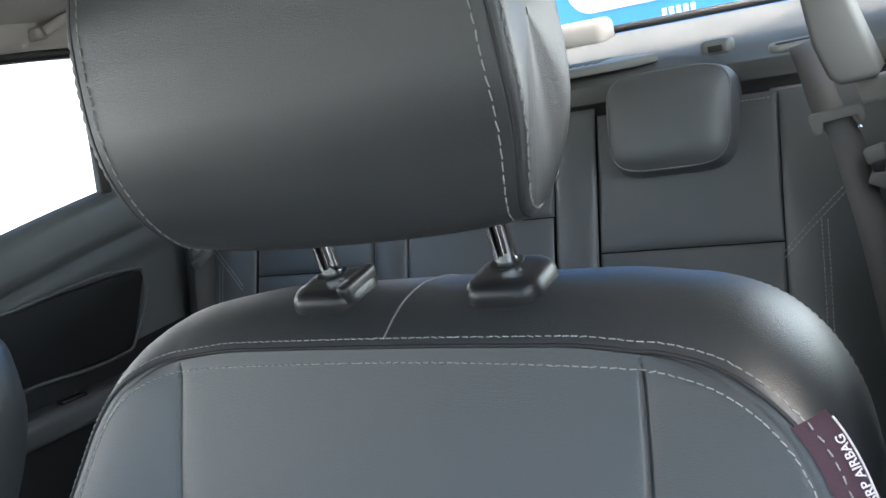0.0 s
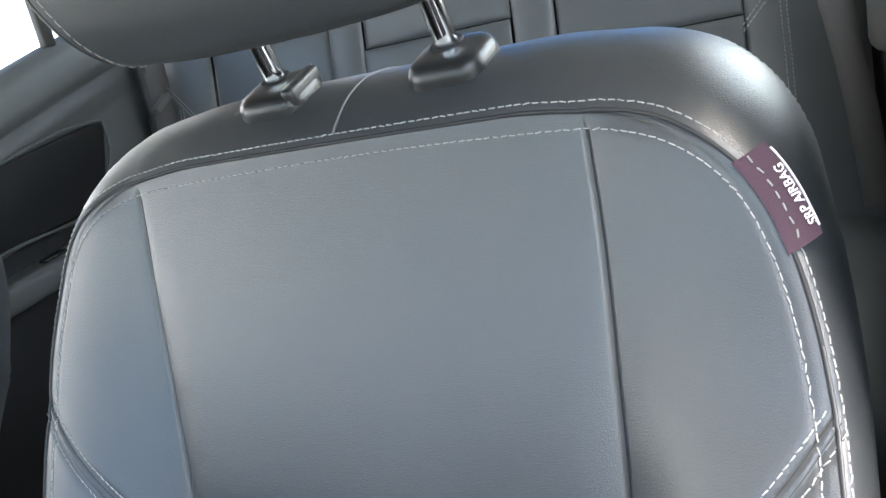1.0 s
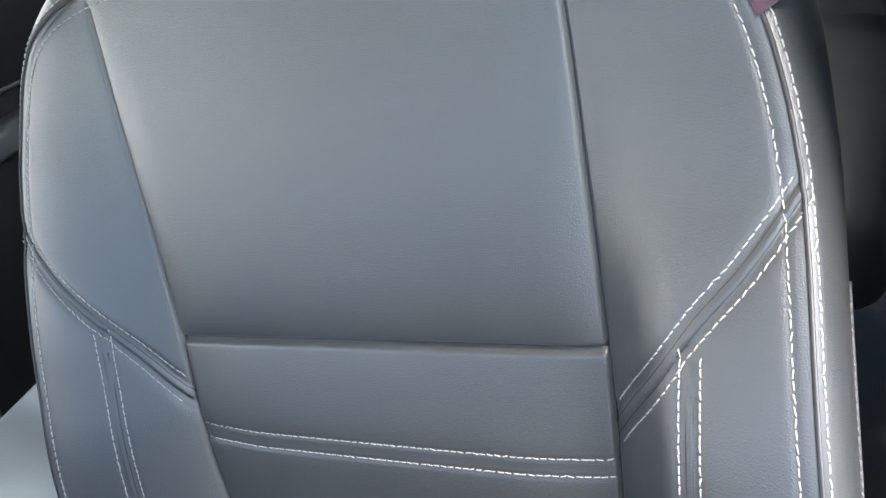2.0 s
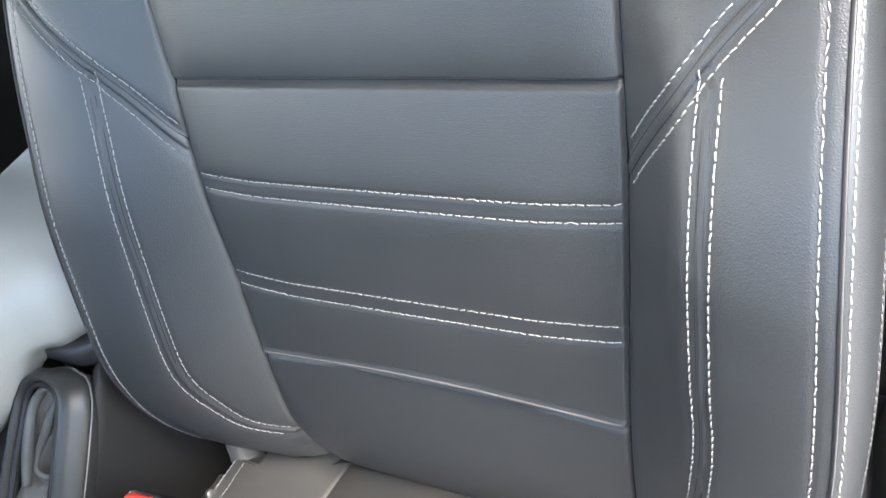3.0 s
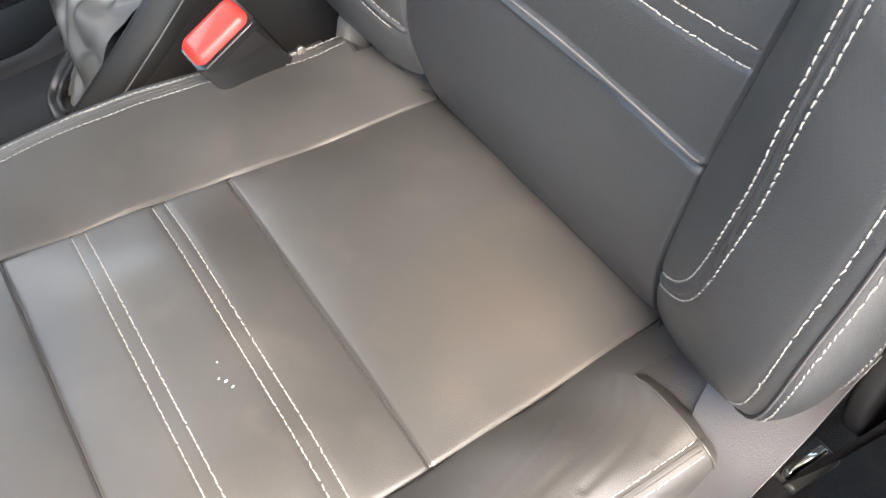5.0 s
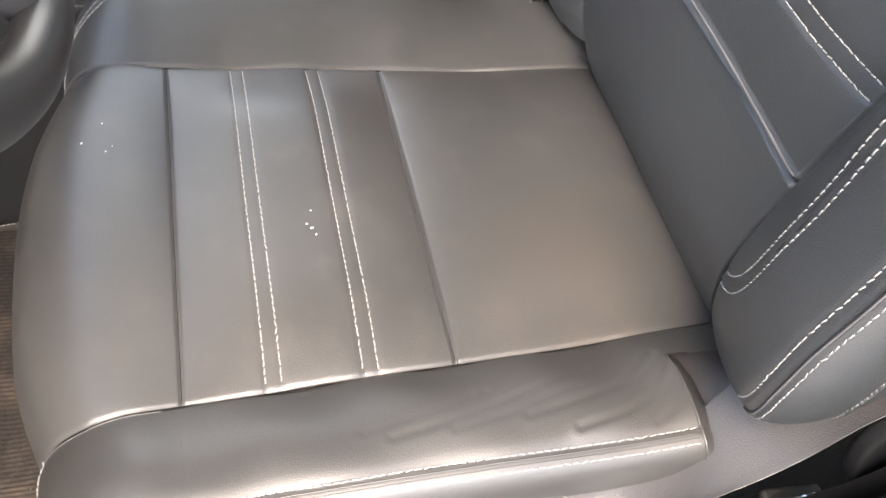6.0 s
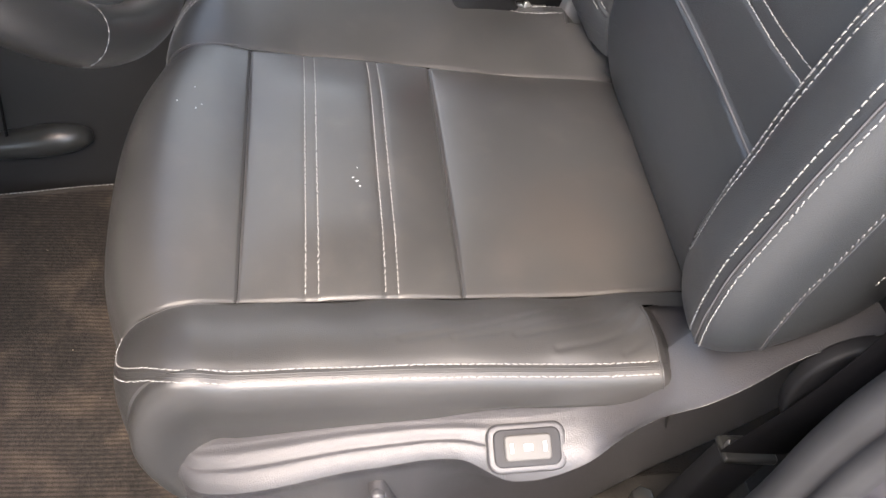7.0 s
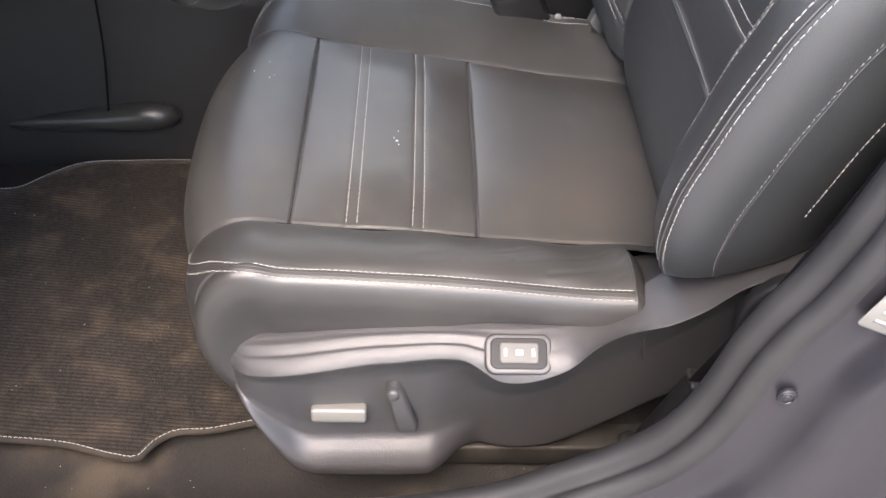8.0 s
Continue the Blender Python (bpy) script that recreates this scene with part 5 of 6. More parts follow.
def door_frame():
    d = np.gradient(DOOR_LINE, axis=0)
    d /= np.linalg.norm(d, axis=1, keepdims=True)
    ups = np.stack([-d[:, 1], d[:, 0]], 1)
    f = empty("door_frame", label="grey painted door opening with rubber seal", category="door frame", kind="structure")
    trim = [(-.26, .345), (-.12, .340), (-.05, .334), (-.018, .328), (-.008, .327), (-.004, .332)]
    seal = [(-.006, .330), (.004, .333), (.011, .339), (.014, .346), (.012, .353), (.006, .357), (.003, .360), (.005, .364), (.004, .370), (-.003, .374), (-.012, .374)]
    paint = [(-.008, .371), (-.015, .373), (-.030, .376), (-.036, .378), (-.041, .383), (-.045, .393), (-.051, .401), (-.065, .404), (-.10, .407), (-.12, .411), (-.130, .419), (-.136, .435), (-.146, .451), (-.19, .461), (-.30, .465)]
    for name, prof, mat, label in (("inner_trim", trim, DARK_PLASTIC, "dark plastic sill and pillar trim"), ("seal", seal, RUBBER, "black rubber door seal"), ("painted_frame", paint, PAINT, "metallic grey painted door frame")):
        pr = curve(prof, len(prof) * 3)
        P = sweep(DOOR_LINE, ups, pr)
        mesh(name, P.reshape(-1, 3), grid_faces(*P.shape[:2]), mat, f, label)
    # a bolt in its dimple and the tyre sticker
    m = Matrix.Translation((.3785, -.024, .402)) @ pose(0, 0, 0, 0, 88, 0)
    bolt = tagged(new("bolt"), label="flanged bolt in the door frame")
    bolt.parent = f
    part("flange", prism_bm(rounded_outline(.014, .014, .0069, 8), -.002, .0018, .001, m), PAINT, bolt)
    ring = np.array([m @ Vector((.0050 * math.cos(a), .0050 * math.sin(a), .0020)) for a in np.linspace(0, 2 * math.pi, 24, endpoint=False)])
    tube_part("collar", ring, .0010, PAINT, bolt, "painted collar", sides=8, closed=True)
    part("head", prism_bm([(.0030 * math.cos(a), .0030 * math.sin(a)) for a in np.arange(6) * math.pi / 3], .001, .0024, .001, m), PAINT, bolt)
    tag = tagged(new("tyre_sticker"), label="pale grey printed sticker with unreadable rows")
    tag.parent = f
    ms = Matrix.Translation((.3815, .046, .482)) @ pose(0, 0, 0, 0, 88, 0) @ pose(0, 0, 0, 0, 0, 66)
    part("sheet", prism_bm(rounded_outline(.09, .045, .003, 4), 0, .0012, 0, ms), STICKER, tag)
    for r in range(5):
        for c in range(4):
            part("printed_bar", box_bm((.014, .003, .0005), 0, 1), STICKER_INK, tag).matrix_basis = ms @ pose(-.03 + .02 * c, -.015 + .0075 * r, .0014)


door_frame()


# ---- front belt, hanging by the pillar ----
def strap(name, pts, width_dir, w, mat, parent, label="", thick=.0012):
    p = curve(pts, 40)
    wd = np.asarray(width_dir, float)
    wd /= np.linalg.norm(wd)
    t = np.gradient(p, axis=0)
    n = np.cross(t, wd)
    n /= np.linalg.norm(n, axis=1, keepdims=True)
    G = np.stack([p - wd * w / 2 + n * thick / 2, p + n * thick * .7, p + wd * w / 2 + n * thick / 2, p + wd * w / 2 - n * thick / 2, p - n * thick * .3, p - wd * w / 2 - n * thick / 2], 1)
    return mesh(name, G.reshape(-1, 3), grid_faces(len(p), 6, True), mat, parent, label)


front_belt = empty("front_seat_belt", label="black front seat belt anchored beside the seat", category="seat belt")
strap("webbing", [(.318, .12, .95), (.312, .055, .62), (.298, .008, .42), (.258, -.014, .266)], (.25, 1, .2), .046, FRONT_WEBBING, front_belt)
part("anchor_sleeve", box_bm((.020, .042, .10), .006, 3, (.248, -.030, .208), (-20, 0, 0)), DARK_PLASTIC, front_belt, "black anchor sleeve")
part("sleeve_rim", box_bm((.023, .046, .007), .003, 3, (.249, -.0125, .2545), (-12, 0, 0)), FRAME_PLASTIC, front_belt, "dark rim round the sleeve mouth")
part("anchor_loop", box_bm((.007, .036, .014), .002, 2, (.250, -.0150, .2600), (-12, 0, 0)), CHROME, front_belt, "steel anchor loop")
part("anchor_bolt", prism_bm(rounded_outline(.022, .022, .0109, 6), 0, .012, .003, Matrix.Translation((.240, .0, .15)) @ pose(0, 0, 0, 0, 90, 0)), STEEL, front_belt)


# ---- rear seat ----
RT = radians(22)
RUP, RBK = np.array([0, math.sin(RT), math.cos(RT)]), np.array([0, math.cos(RT), -math.sin(RT)])
RO = np.array([0, 1.15, .88])


def rear_point(x, s, fwd=0.0):
    """A point on the rear backrest: x across, s up along it from the line through the headrests, fwd towards the front."""
    return RO + np.array([x, 0, 0]) + RUP * s - RBK * fwd


def rear_panel(name, x0, x1, s0, s1, parent, puff=.016, n=26, base=0.0, label="", skew=0.0, r=.008):
    """A padded panel with rolled edges. skew leans its sides."""
    u, v = np.meshgrid(np.linspace(0, 1, n), np.linspace(0, 1, n))
    cu, cv = 0.5 - 0.5 * np.cos(np.pi * u), 0.5 - 0.5 * np.cos(np.pi * v)
    X = x0 + (x1 - x0) * cu + skew * (cv - .5)
    S = s0 + (s1 - s0) * cv
    ex = np.minimum(cu, 1 - cu) * abs(x1 - x0)
    es = np.minimum(cv, 1 - cv) * abs(s1 - s0)
    F = base + .006 + .5 * r * (1 - np.exp(-ex / (r * .5))) * (1 - np.exp(-es / (r * .5))) + .8 * puff * (np.sin(np.pi * cu) * np.sin(np.pi * cv)) ** .8
    P = RO + X[..., None] * np.array([1.0, 0, 0]) + S[..., None] * RUP - F[..., None] * RBK
    return mesh(name, P.reshape(-1, 3), grid_faces(n, n), REAR_LEATHER, parent, label)


def rear_row(parent, pts, fwd, pitch=.007):
    p = curve([rear_point(x, s, fwd) for x, s in pts], 40)
    stitches("stitching", p, np.tile(-RBK, (40, 1)), parent, pitch=pitch, length=pitch * .75, width=.0016)


def rear_seat():
    r = empty("rear_bench", label="black leather rear bench with stitched panels", category="bench seat")
    C = -.445
    for sg in (1, -1):
        X = lambda x: C + sg * (x - C)
        def pan(name, a, b, s0, s1, **kw):
            a, b = X(a), X(b)
            rear_panel(name, min(a, b), max(a, b), s0, s1, r, **kw)
        pan("seat_panel", -.226, .055, -.222, .0, puff=.012, label="upper leather panel")
        pan("seat_panel", -.226, .055, -.56, -.224, puff=.016)
        pan("inner_bolster", -.300, -.228, -.56, .012, puff=.012, base=.004)
        pan("outer_bolster", .057, .215, -.56, -.002, puff=.022, base=.006)
        rear_row(r, [(X(.060), -.243), (X(.095), -.205), (X(.150), -.150)], .047)
        rear_row(r, [(X(.060), -.252), (X(.095), -.215), (X(.150), -.160)], .047)
        for dx in (0, .008):
            rear_row(r, [(X(.112 + dx), -.20), (X(.112 + dx), -.36), (X(.108 + dx), -.54)], .048, pitch=.006)
        rear_row(r, [(X(-.05), -.012), (X(.05), -.012)], .016, pitch=.006)
        rear_row(r, [(X(-.228), -.226), (X(-.298), -.16)], .030, pitch=.2)
    rear_panel("armrest", -.588, -.304, -.56, -.160, r, puff=.010, base=.006, label="folded centre armrest")
    rear_panel("centre_top", -.588, -.304, -.157, .004, r, puff=.010)
    # seat cushion
    bm = box_bm((1.36, .52, .16), .05, 5, (C, .80, .31), (6, 0, 0))
    part("bench_cushion", bm, REAR_LEATHER, r, "black leather bench cushion")
    bm = box_bm((1.34, .10, .66), .02, 2, tuple(rear_point(C, -.30, -.055)), (-22, 0, 0))
    part("bench_back", bm, DARK_PLASTIC, r)
    for sg in (1, -1):
        part("release_bezel", prism_bm(rounded_outline(.11, .022, .010, 5), -.002, .005, .002, Matrix.Translation(Vector(rear_point(C + sg * (.095 - C), .004, -.012)))), SILVER, r, "grey seat release bezel")


rear_seat()


def rear_headrest(x, label):
    h = empty("rear_headrest", label=label, category="headrest", group="rear headrests")
    s = np.linspace(0, 2 * np.pi, 90, endpoint=False)
    c, si = np.cos(s), np.sin(s)
    zz = np.sign(si) * np.abs(si) ** .45 * .076
    xx = np.sign(c) * np.abs(c) ** .42 * (.094 + .004 * zz / .072)
    O = rear_point(x, -.03, .062)
    def ring(k, back, grow=0.0):
        return O + ((xx * (k + grow / .1))[:, None] * np.array([1.0, 0, 0]) + (zz * (k + grow / .08))[:, None] * RUP) + RBK * back
    F = np.array([ring(k, .022 * k ** 4.5 - .006) for k in (.001, .3, .55, .75, .88, .95, 1)])
    mesh("face_panel", F.reshape(-1, 3), grid_faces(len(F), 90, True), REAR_LEATHER, h)
    S = np.array([ring(1, b, g) for b, g in ((.016, 0), (.018, .001), (.021, .0015), (.026, .0035), (.04, .006), (.06, .006), (.078, .001), (.086, -.012))])
    mesh("side_band", S.reshape(-1, 3), grid_faces(len(S), 90, True), REAR_LEATHER, h)
    B = np.array([ring(k, .092 - .006 * k, 0) for k in (.86, .5, .02)])
    mesh("rear_panel", B.reshape(-1, 3), grid_faces(3, 90, True), REAR_LEATHER, h)
    tube_part("piping", F[-1] - RBK * .0005, .0012, PIPING, h, "thin seam piping", sides=6, closed=True)
    for dx in (-.045, .045):
        p = np.array([rear_point(x + dx, -.11, .02), rear_point(x + dx, -.07, .02)])
        tube_part("post", p, .006, CHROME, h, sides=12)


rear_headrest(-.098, "black leather rear headrest behind the driver")
rear_headrest(-.792, "black leather rear headrest behind the passenger seat")


# ---- parcel shelf, rear belt, pillar trim ----
def parcel_shelf():
    sh = empty("parcel_shelf", label="grey fabric parcel shelf under the rear window", category="parcel shelf", kind="structure")
    xs, ys = np.linspace(-1.12, .22, 40), np.linspace(1.19, 1.95, 30)
    Y, X = np.meshgrid(ys, xs, indexing="ij")
    Z = .925 + .018 * np.clip((Y - 1.22) / .1, 0, 1) + .03 * np.clip((Y - 1.5) / .4, 0, 1)
    P = np.stack([X, Y, Z], -1)
    skirt = P[:1] - np.array([0, 0, .06])
    P = np.concatenate([skirt, P], 0)
    mesh("shelf", P.reshape(-1, 3), grid_faces(*P.shape[:2])[:, ::-1], SHELF, sh, "grey felt shelf")
    spk = tagged(new("speaker_grille"), label="long pale grey speaker grille")
    spk.parent = sh
    out = [(-.16, 1.30), (-.26, 1.37), (-.60, 1.42), (-.66, 1.34), (-.60, 1.26), (-.30, 1.24), (-.19, 1.26)]
    part("grille", prism_bm(out, .940, .955, .004), GRILLE, spk)
    for j in range(22):
        part("slot", box_bm((.004, .085, .002), .0005, 1, (-.27 - .016 * j, 1.33, .9555)), DARK_PLASTIC, spk)
    an = tagged(new("tether_anchor"), label="white child seat tether cover")
    an.parent = sh
    part("cover", prism_bm(rounded_outline(.048, .04, .010, 5), .940, .964, .008, Matrix.Translation((-.045, 1.245, 0))), STICKER, an)
    part("opening", box_bm((.022, .006, .010), .001, 1, (-.045, 1.224, .950)), SEAM, an)
    part("light_housing", box_bm((.24, .10, .07), .02, 3, (-.55, 1.85, .985)), GRILLE, sh, "beige high brake light housing")
    bez = tagged(new("belt_slot"), label="pale grey belt slot bezel")
    bez.parent = sh
    m = Matrix.Translation((.096, 1.125, .944)) @ pose(0, 0, 0, 12, 0, 24)
    part("bezel", prism_bm(rounded_outline(.085, .030, .014, 6), -.004, .006, .003, m), SILVER, bez)
    part("slot", prism_bm(rounded_outline(.066, .009, .004, 4), .004, .0065, 0, m), SEAM, bez)


parcel_shelf()

belt = empty("rear_seat_belt", label="dark grey rear seat belt with a grey tongue", category="seat belt")
strap("webbing", [(.098, 1.12, .945), (.110, 1.07, .940), (.130, 1.01, .904), (.140, .985, .875), (.160, .965, .843), (.176, .94, .782), (.191, .91, .724), (.206, .89, .62), (.215, .88, .45)], (1, .25, .18), .037, WEBBING, belt)
UPRIGHT = Matrix(((1, 0, 0, 0), (0, 0, -1, 0), (0, 1, 0, 0), (0, 0, 0, 1)))
part("tongue", prism_bm([(.122, .862), (.126, .869), (.184, .876), (.190, .868), (.190, .854), (.184, .850), (.180, .862), (.140, .857), (.138, .843), (.128, .841)], 0, .006, .002, Matrix.Translation((0, .957, 0)) @ UPRIGHT), GREY_TRIM, belt, "grey plastic-faced tongue")
part("tongue_stop", prism_bm(rounded_outline(.006, .006, .003, 5), 0, .003, .001, Matrix.Translation((.182, .953, .846)) @ pose(0, 0, 0, 90, 0, 0)), CHROME, belt)
far_buckle = empty("belt_buckle", label="beige-grey rear seat belt buckle pair", category="belt buckle")
part("housing", box_bm((.026, .020, .020), .004, 2, (.200, .925, .816), (0, -14, 0)), GREY_TRIM, far_buckle)
part("housing", box_bm((.026, .020, .024), .004, 2, (.204, .922, .788), (0, 24, 0)), GREY_TRIM, far_buckle)
part("press_button", box_bm((.014, .006, .012), .002, 2, (.202, .913, .802), (0, 0, 0)), DARK_PLASTIC, far_buckle)

pillar = empty("rear_pillar", label="grey trimmed rear quarter pillar", category="pillar", kind="structure")
part("upper_trim", prism_bm([(.125, 1.09), (.175, 1.09), (.192, 1.001), (.217, .919), (.209, .908), (.170, .905), (.158, .914), (.143, .956)], 0, .05, .008, Matrix.Translation((0, .96, 0)) @ UPRIGHT), PILLAR_TRIM, pillar, "grey upper pillar trim")
part("cover_plate", prism_bm([(.180, .902), (.225, .908), (.225, .874), (.188, .874)], 0, .03, .004, Matrix.Translation((0, .98, 0)) @ UPRIGHT), STICKER, pillar, "pale cover plate")
part("lower_trim", box_bm((.05, .30, .30), .02, 3, (.262, 1.00, .80), (0, 4, 0)), GREY_TRIM, pillar)
part("quarter_panel", box_bm((.06, .80, .70), .02, 2, (.275, 1.30, .62)), GREY_TRIM, pillar)


# ---- far side: rear door, window, roof ----
def far_door():
    d = empty("far_rear_door", label="black rear door trim on the passenger side", category="car door")
    # belt line rises to the rear
    ys = np.linspace(.10, 1.06, 40)
    belt_z = spline((.1, .5, .8, 1.06), (.83, .872, .905, .925), ys)
    prof = [(-.02, .0), (-.005, -.012), (.0, -.03), (.006, -.070), (.004, -.088), (-.012, -.094), (-.012, -.100), (-.004, -.106), (-.006, -.135), (-.016, -.15), (-.012, -.165), (-.004, -.20), (.0, -.36)]
    P = np.array([[(-1.10 + a, y, z + b) for a, b in prof] for y, z in zip(ys, belt_z)])
    mesh("upper_trim", P.reshape(-1, 3), grid_faces(*P.shape[:2]), REAR_LEATHER, d, "black padded upper trim")
    part("lower_trim", box_bm((.05, .98, .62), .02, 2, (-1.125, .58, .33)), DARK_PLASTIC, d)
    out = [(.50, .640), (.60, .638), (.80, .618), (.832, .620), (.850, .640), (.905, .735), (.904, .752), (.890, .756), (.60, .772), (.50, .778)]
    part("insert_panel", prism_bm(out, 0, .014, .006, Matrix.Translation((-1.098, 0, 0)) @ Matrix(((0, 0, 1, 0), (1, 0, 0, 0), (0, 1, 0, 0), (0, 0, 0, 1)))), DARK_PLASTIC, d, "recessed black insert panel")
    border = curve([(-1.083, yy, zz) for yy, zz in out + out[:1]], 90)[:-1]
    tube_part("insert_border", border, .0035, REAR_LEATHER, d, "raised border of the insert", sides=8, closed=True)
    part("armrest", box_bm((.07, .52, .05), .015, 3, (-1.07, .62, .572), (-4, 0, 0)), REAR_LEATHER, d, "padded door armrest")
    part("window_switch", box_bm((.02, .05, .006), .002, 2, (-1.055, .66, .598), (-4, 0, 0)), GLOSS_PLASTIC, d)
    tube_part("pillar_seal", curve([(-1.075, 1.055, .95), (-1.07, 1.035, .80), (-1.065, .99, .62), (-1.06, .93, .45)], 24), .014, RUBBER, d, "black door seal", sides=10)
    w = empty("far_rear_window", label="clear side window in a black frame", category="window", kind="structure")
    part("division_bar", box_bm((.02, .024, .28), .004, 2, (-1.098, .905, 1.045), (-9, 0, 0)), RUBBER, w, "black window divider")
    pane = np.array([(-1.11, .05, .80), (-1.11, 1.10, .90), (-1.06, 1.10, 1.20), (-1.06, .05, 1.20)])
    g = mesh("pane", np.concatenate([pane, pane - [.004, 0, 0]]), [(0, 1, 2, 3), (7, 6, 5, 4), (0, 4, 5, 1), (1, 5, 6, 2), (2, 6, 7, 3), (3, 7, 4, 0)], GLASS, w, smooth=False)
    g.visible_shadow = False
    tube_part("top_channel", curve([(-1.075, -.1, 1.178), (-1.075, .5, 1.176), (-1.075, .95, 1.158), (-1.08, 1.2, 1.12)], 20), .011, RUBBER, w, "black window channel", sides=8)


far_door()


def far_belt():
    b = empty("rear_seat_belt", label="black rear seat belt hanging beside the far bench", category="seat belt")
    strap("webbing", [(-1.055, 1.08, .95), (-1.05, 1.05, .80), (-1.045, 1.01, .66), (-1.04, .97, .5)], (.4, 1, .1), .047, WEBBING, b)
    part("tongue", box_bm((.02, .05, .014), .003, 2, (-1.035, 1.015, .735), (20, 0, 0)), GREY_TRIM, b, "grey tongue")


far_belt()


def cabin():
    c = empty("cabin_shell", label="beige-grey roof lining and side rails", category="roof lining", kind="structure")
    xs, ys = np.linspace(-1.08, .36, 30), np.linspace(-.72, 1.5, 44)
    Y, X = np.meshgrid(ys, xs, indexing="ij")
    Z = 1.305 - .10 * np.abs((X + .37) / .72) ** 4 - .10 * ((Y - .3) / 1.2) ** 4
    P = np.stack([X, Y, Z], -1)
    mesh("roof_lining", P.reshape(-1, 3), grid_faces(*P.shape[:2]), HEADLINER, c)
    top = P + np.array([0, 0, .03])
    mesh("roof_skin", top.reshape(-1, 3), grid_faces(*P.shape[:2])[:, ::-1], PAINT, c)
    for x in (-1.09, .37):
        ry = np.array([(x, -.65, 1.13), (x, -.2, 1.21), (x, .5, 1.215), (x, 1.1, 1.18), (x + (.06 if x < 0 else -.06), 1.6, 1.04)])
        tube_part("roof_rail", curve(ry, 40), .045, HEADLINER, c, sides=12)
        tube_part("front_pillar", curve([(x, -.65, 1.13), (x, -1.0, .95), (x, -1.35, .80)], 12), .04, HEADLINER, c, sides=10)
    part("far_centre_pillar", box_bm((.05, .11, .95), .015, 2, (-1.09, .06, .70), (3, 0, 0)), DARK_PLASTIC, c)
    part("far_front_door", box_bm((.06, 1.25, .78), .02, 2, (-1.12, -.62, .48)), DARK_PLASTIC, c)
    part("far_rear_corner", box_bm((.05, .45, .85), .02, 2, (-1.10, 1.33, .56)), DARK_PLASTIC, c)
    part("far_quarter_trim", box_bm((.05, .30, .30), .02, 2, (-1.06, 1.38, 1.02), (14, 0, 0)), GREY_TRIM, c)
    part("near_rear_door", box_bm((.05, .75, .80), .02, 2, (.345, .60, .48)), GREY_TRIM, c)
    part("dashboard", box_bm((1.44, .62, .42), .06, 4, (-.37, -1.03, .67)), DARK_PLASTIC, c)
    part("firewall", box_bm((1.46, .05, .80), .01, 1, (-.37, -1.33, .42)), DARK_PLASTIC, c)
    grip = empty("grab_handle", label="beige grab handle on the roof rail", category="grab handle")
    tube_part("handle", curve([(-1.03, .80, 1.20), (-1.015, .83, 1.215), (-1.01, .90, 1.222), (-1.015, .97, 1.215), (-1.03, 1.0, 1.20)], 30), .009, HEADLINER, grip, sides=10)
    for y in (.80, 1.0):
        part("mount", box_bm((.03, .03, .02), .006, 3, (-1.045, y, 1.20)), HEADLINER, grip)
    # underbody, so that no light comes from below
    part("underbody", box_bm((1.60, 3.2, .04), .01, 1, (-.40, .25, .01)), DARK_PLASTIC, c)
    ws = empty("rear_window", label="wide rear window of the car", category="window", kind="structure")
    pane = np.array([(-1.0, 1.95, .985), (.18, 1.95, .985), (.12, 1.50, 1.22), (-.94, 1.50, 1.22)])
    g = mesh("pane", np.concatenate([pane, pane + [0, .004, .006]]), [(0, 1, 2, 3), (7, 6, 5, 4), (0, 4, 5, 1), (1, 5, 6, 2), (2, 6, 7, 3), (3, 7, 4, 0)], GLASS, ws, smooth=False)
    g.visible_shadow = False
    tube_part("lower_seal", np.array([(-1.0, 1.94, .984), (.18, 1.94, .984)]), .010, RUBBER, ws, sides=8)
    for x0, x1 in ((.18, .12), (-1.0, -.94)):
        tube_part("side_seal", np.array([(x0, 1.94, .984), (x1, 1.5, 1.22)]), .022, RUBBER, ws, sides=8)


cabin()


# ---- the driver's door, standing open in front of the opening ----
def driver_door():
    d = empty("driver_door", label="open driver's door with black inner trim", category="car door")
    m = Matrix.Translation((.42, -1.02, 0)) @ pose(0, 0, 0, 0, 0, -64)
    # the door is drawn shut along y, then swung open on its hinges
    skin = [(0, .22), (.06, .18), (1.06, .20), (1.10, .30), (1.12, .62), (1.10, .80), (1.06, .86), (0, .80)]
    side = Matrix(((0, 0, 1, 0), (1, 0, 0, 0), (0, 1, 0, 0), (0, 0, 0, 1)))
    part("outer_panel", prism_bm(skin, .02, .07, .012, m @ side), PAINT, d, "metallic grey door skin")
    part("inner_trim", prism_bm([(y * .96 + .02, z * .96 + .02) for y, z in skin], -.05, .02, .02, m @ side), DARK_PLASTIC, d, "black moulded door trim")
    arm = box_bm((.07, .55, .06), .02, 3, (-.07, .60, .60), (4, 0, 0))
    bmesh.ops.transform(arm, matrix=m, verts=arm.verts)
    part("armrest", arm, REAR_LEATHER, d, "padded armrest")
    frame_line = curve([(.03, .10, .82), (.02, .40, 1.05), (0, .70, 1.19), (-.02, .95, 1.20), (-.01, 1.06, 1.05), (.03, 1.09, .84)], 50)
    v, f = tube([tuple(m @ Vector(p)) for p in frame_line], .018, 8)
    mesh("window_frame", v, f, RUBBER, d, "black window frame")


driver_door()


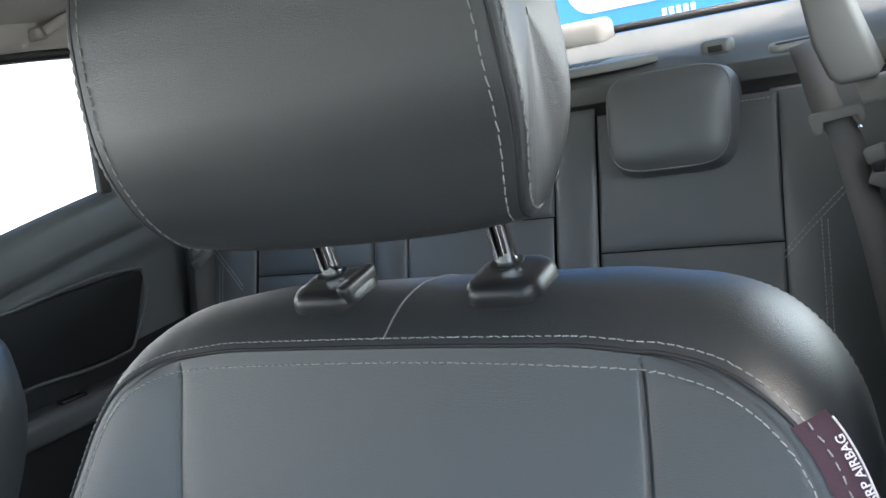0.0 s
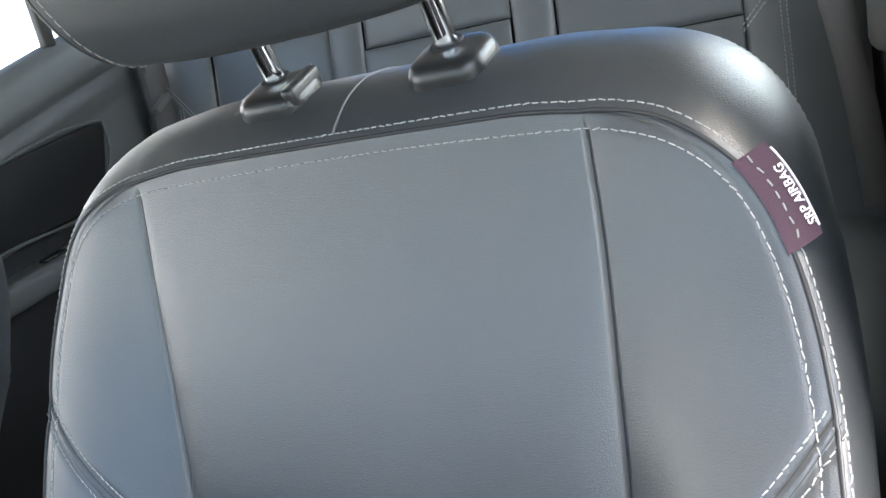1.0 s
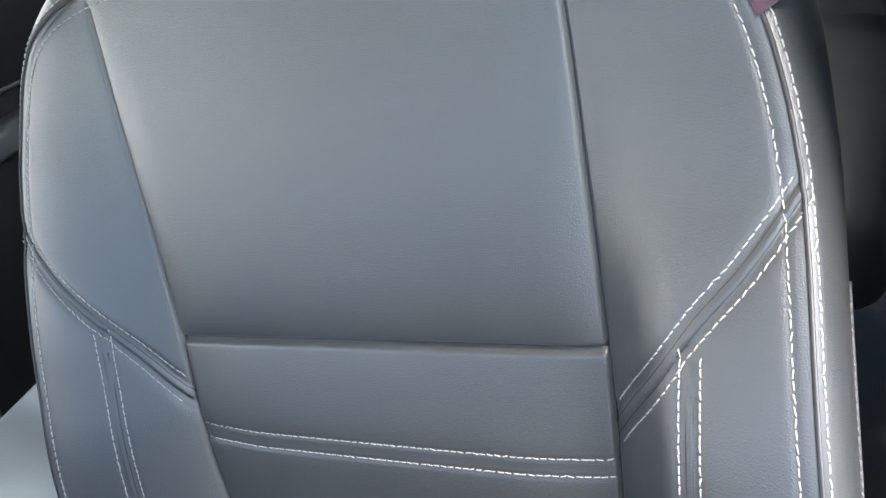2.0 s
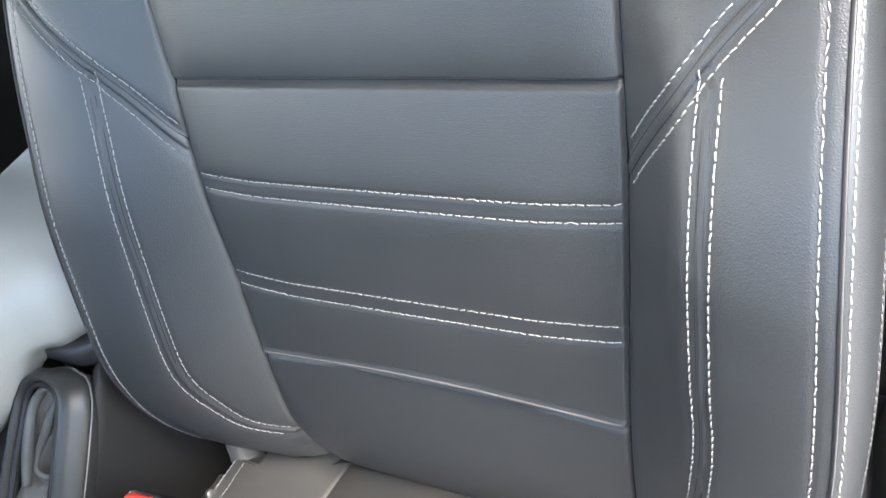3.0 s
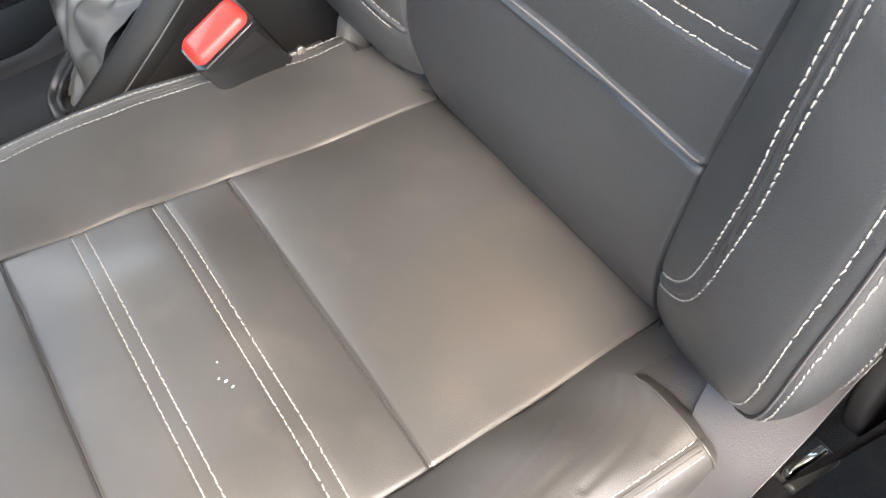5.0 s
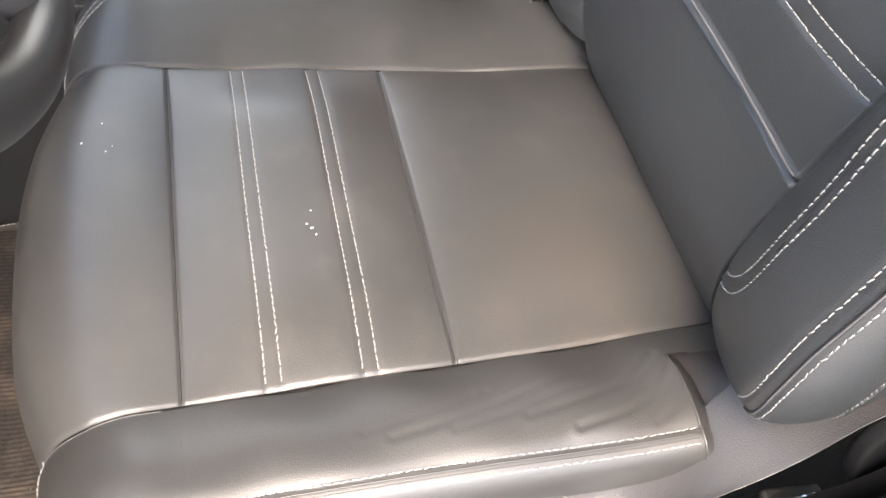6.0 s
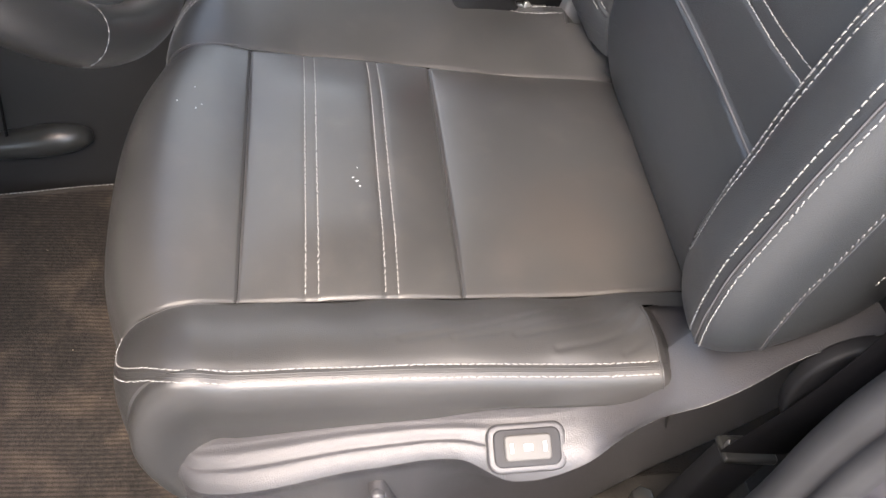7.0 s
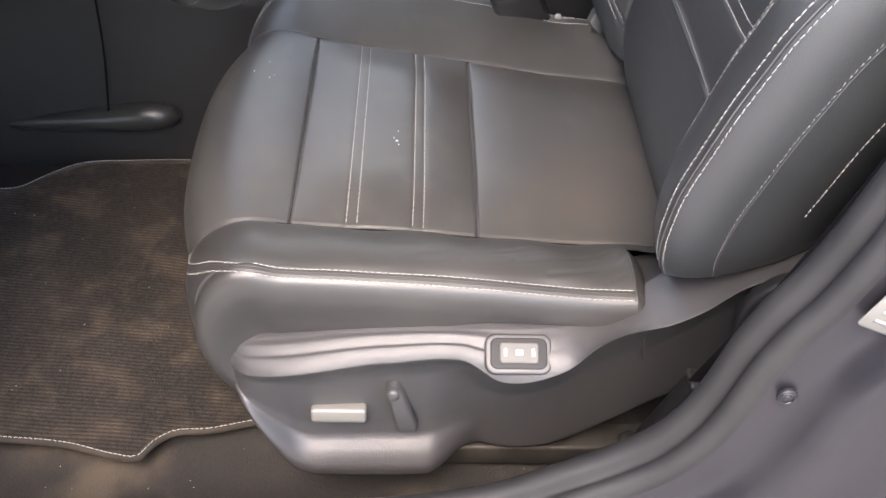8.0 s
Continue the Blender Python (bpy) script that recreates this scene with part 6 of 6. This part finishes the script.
# ---- passenger seat beside the console ----
def passenger_seat():
    p = empty("passenger_seat", label="black leather passenger seat", category="car seat")
    back = tagged(new("backrest"), label="black leather backrest")
    back.parent = p
    z = np.linspace(.33, .90, 50)
    off = -.750
    a = np.linspace(-1, 1, 40)
    rows = []
    for zz in z:
        w = float(outer_w(zz))
        rows.append(np.stack([off + a * w, back_front(a * w, np.full(40, zz)) - .01, np.full(40, zz)], 1))
    P = np.array(rows)
    mesh("front_panel", P.reshape(-1, 3), grid_faces(*P.shape[:2]), LEATHER, back)
    Q = BACK_CAP.reshape(-1, 3) + np.array([off, -.01, 0])
    mesh("shoulder_cap", Q, grid_faces(*BACK_CAP.shape[:2]), LEATHER, back)
    line = BACK_CAP[:, 2] + BACK_CAP_N[:, 2] * .0003 + np.array([off, -.01, 0])
    stitches("stitching", line, BACK_CAP_N[:, 2], back, pitch=.0068, length=.0052)
    part("cushion", box_bm((.48, .50, .16), .05, 5, (off, -.12, .28)), LEATHER, p, "black leather cushion")
    part("base", box_bm((.44, .44, .14), .01, 2, (off, -.1, .14)), DARK_PLASTIC, p)


passenger_seat()


# ---- outside ----
me = mesh("ground", [(-60, -60, -.22), (60, -60, -.22), (60, 60, -.22), (-60, 60, -.22)], [(0, 1, 2, 3)], GROUND, None, "pale concrete ground", smooth=False, category="ground", kind="structure")
board = empty("blue_billboard", label="large blue board with a white shape and small lettering bars", category="billboard")
part("panel", box_bm((5.0, .06, 2.6), .02, 1, (-1.9, 7.0, 1.35)), BLUE, board)
part("white_shape", prism_bm(rounded_outline(.95, .40, .199, 10), 0, .02, .004, Matrix.Translation((-2.05, 6.96, 1.16)) @ pose(0, 0, 0, 90, 0, 0)), WHITE, board)
for k in range(5):
    part("lettering_bar", box_bm((.035, .01, .06), .002, 1, (-1.78 + .055 * k, 6.965, .86)), WHITE, board)
# an added plain wall, standing in for the glaring white outside the far windows
side_wall = empty("white_backdrop", label="plain white wall added for the bright view through the far windows", category="building")
part("wall", box_bm((.3, 14, 2.6), .02, 1, (-4.2, 1.0, 1.08)), WHITE_WALL, side_wall)
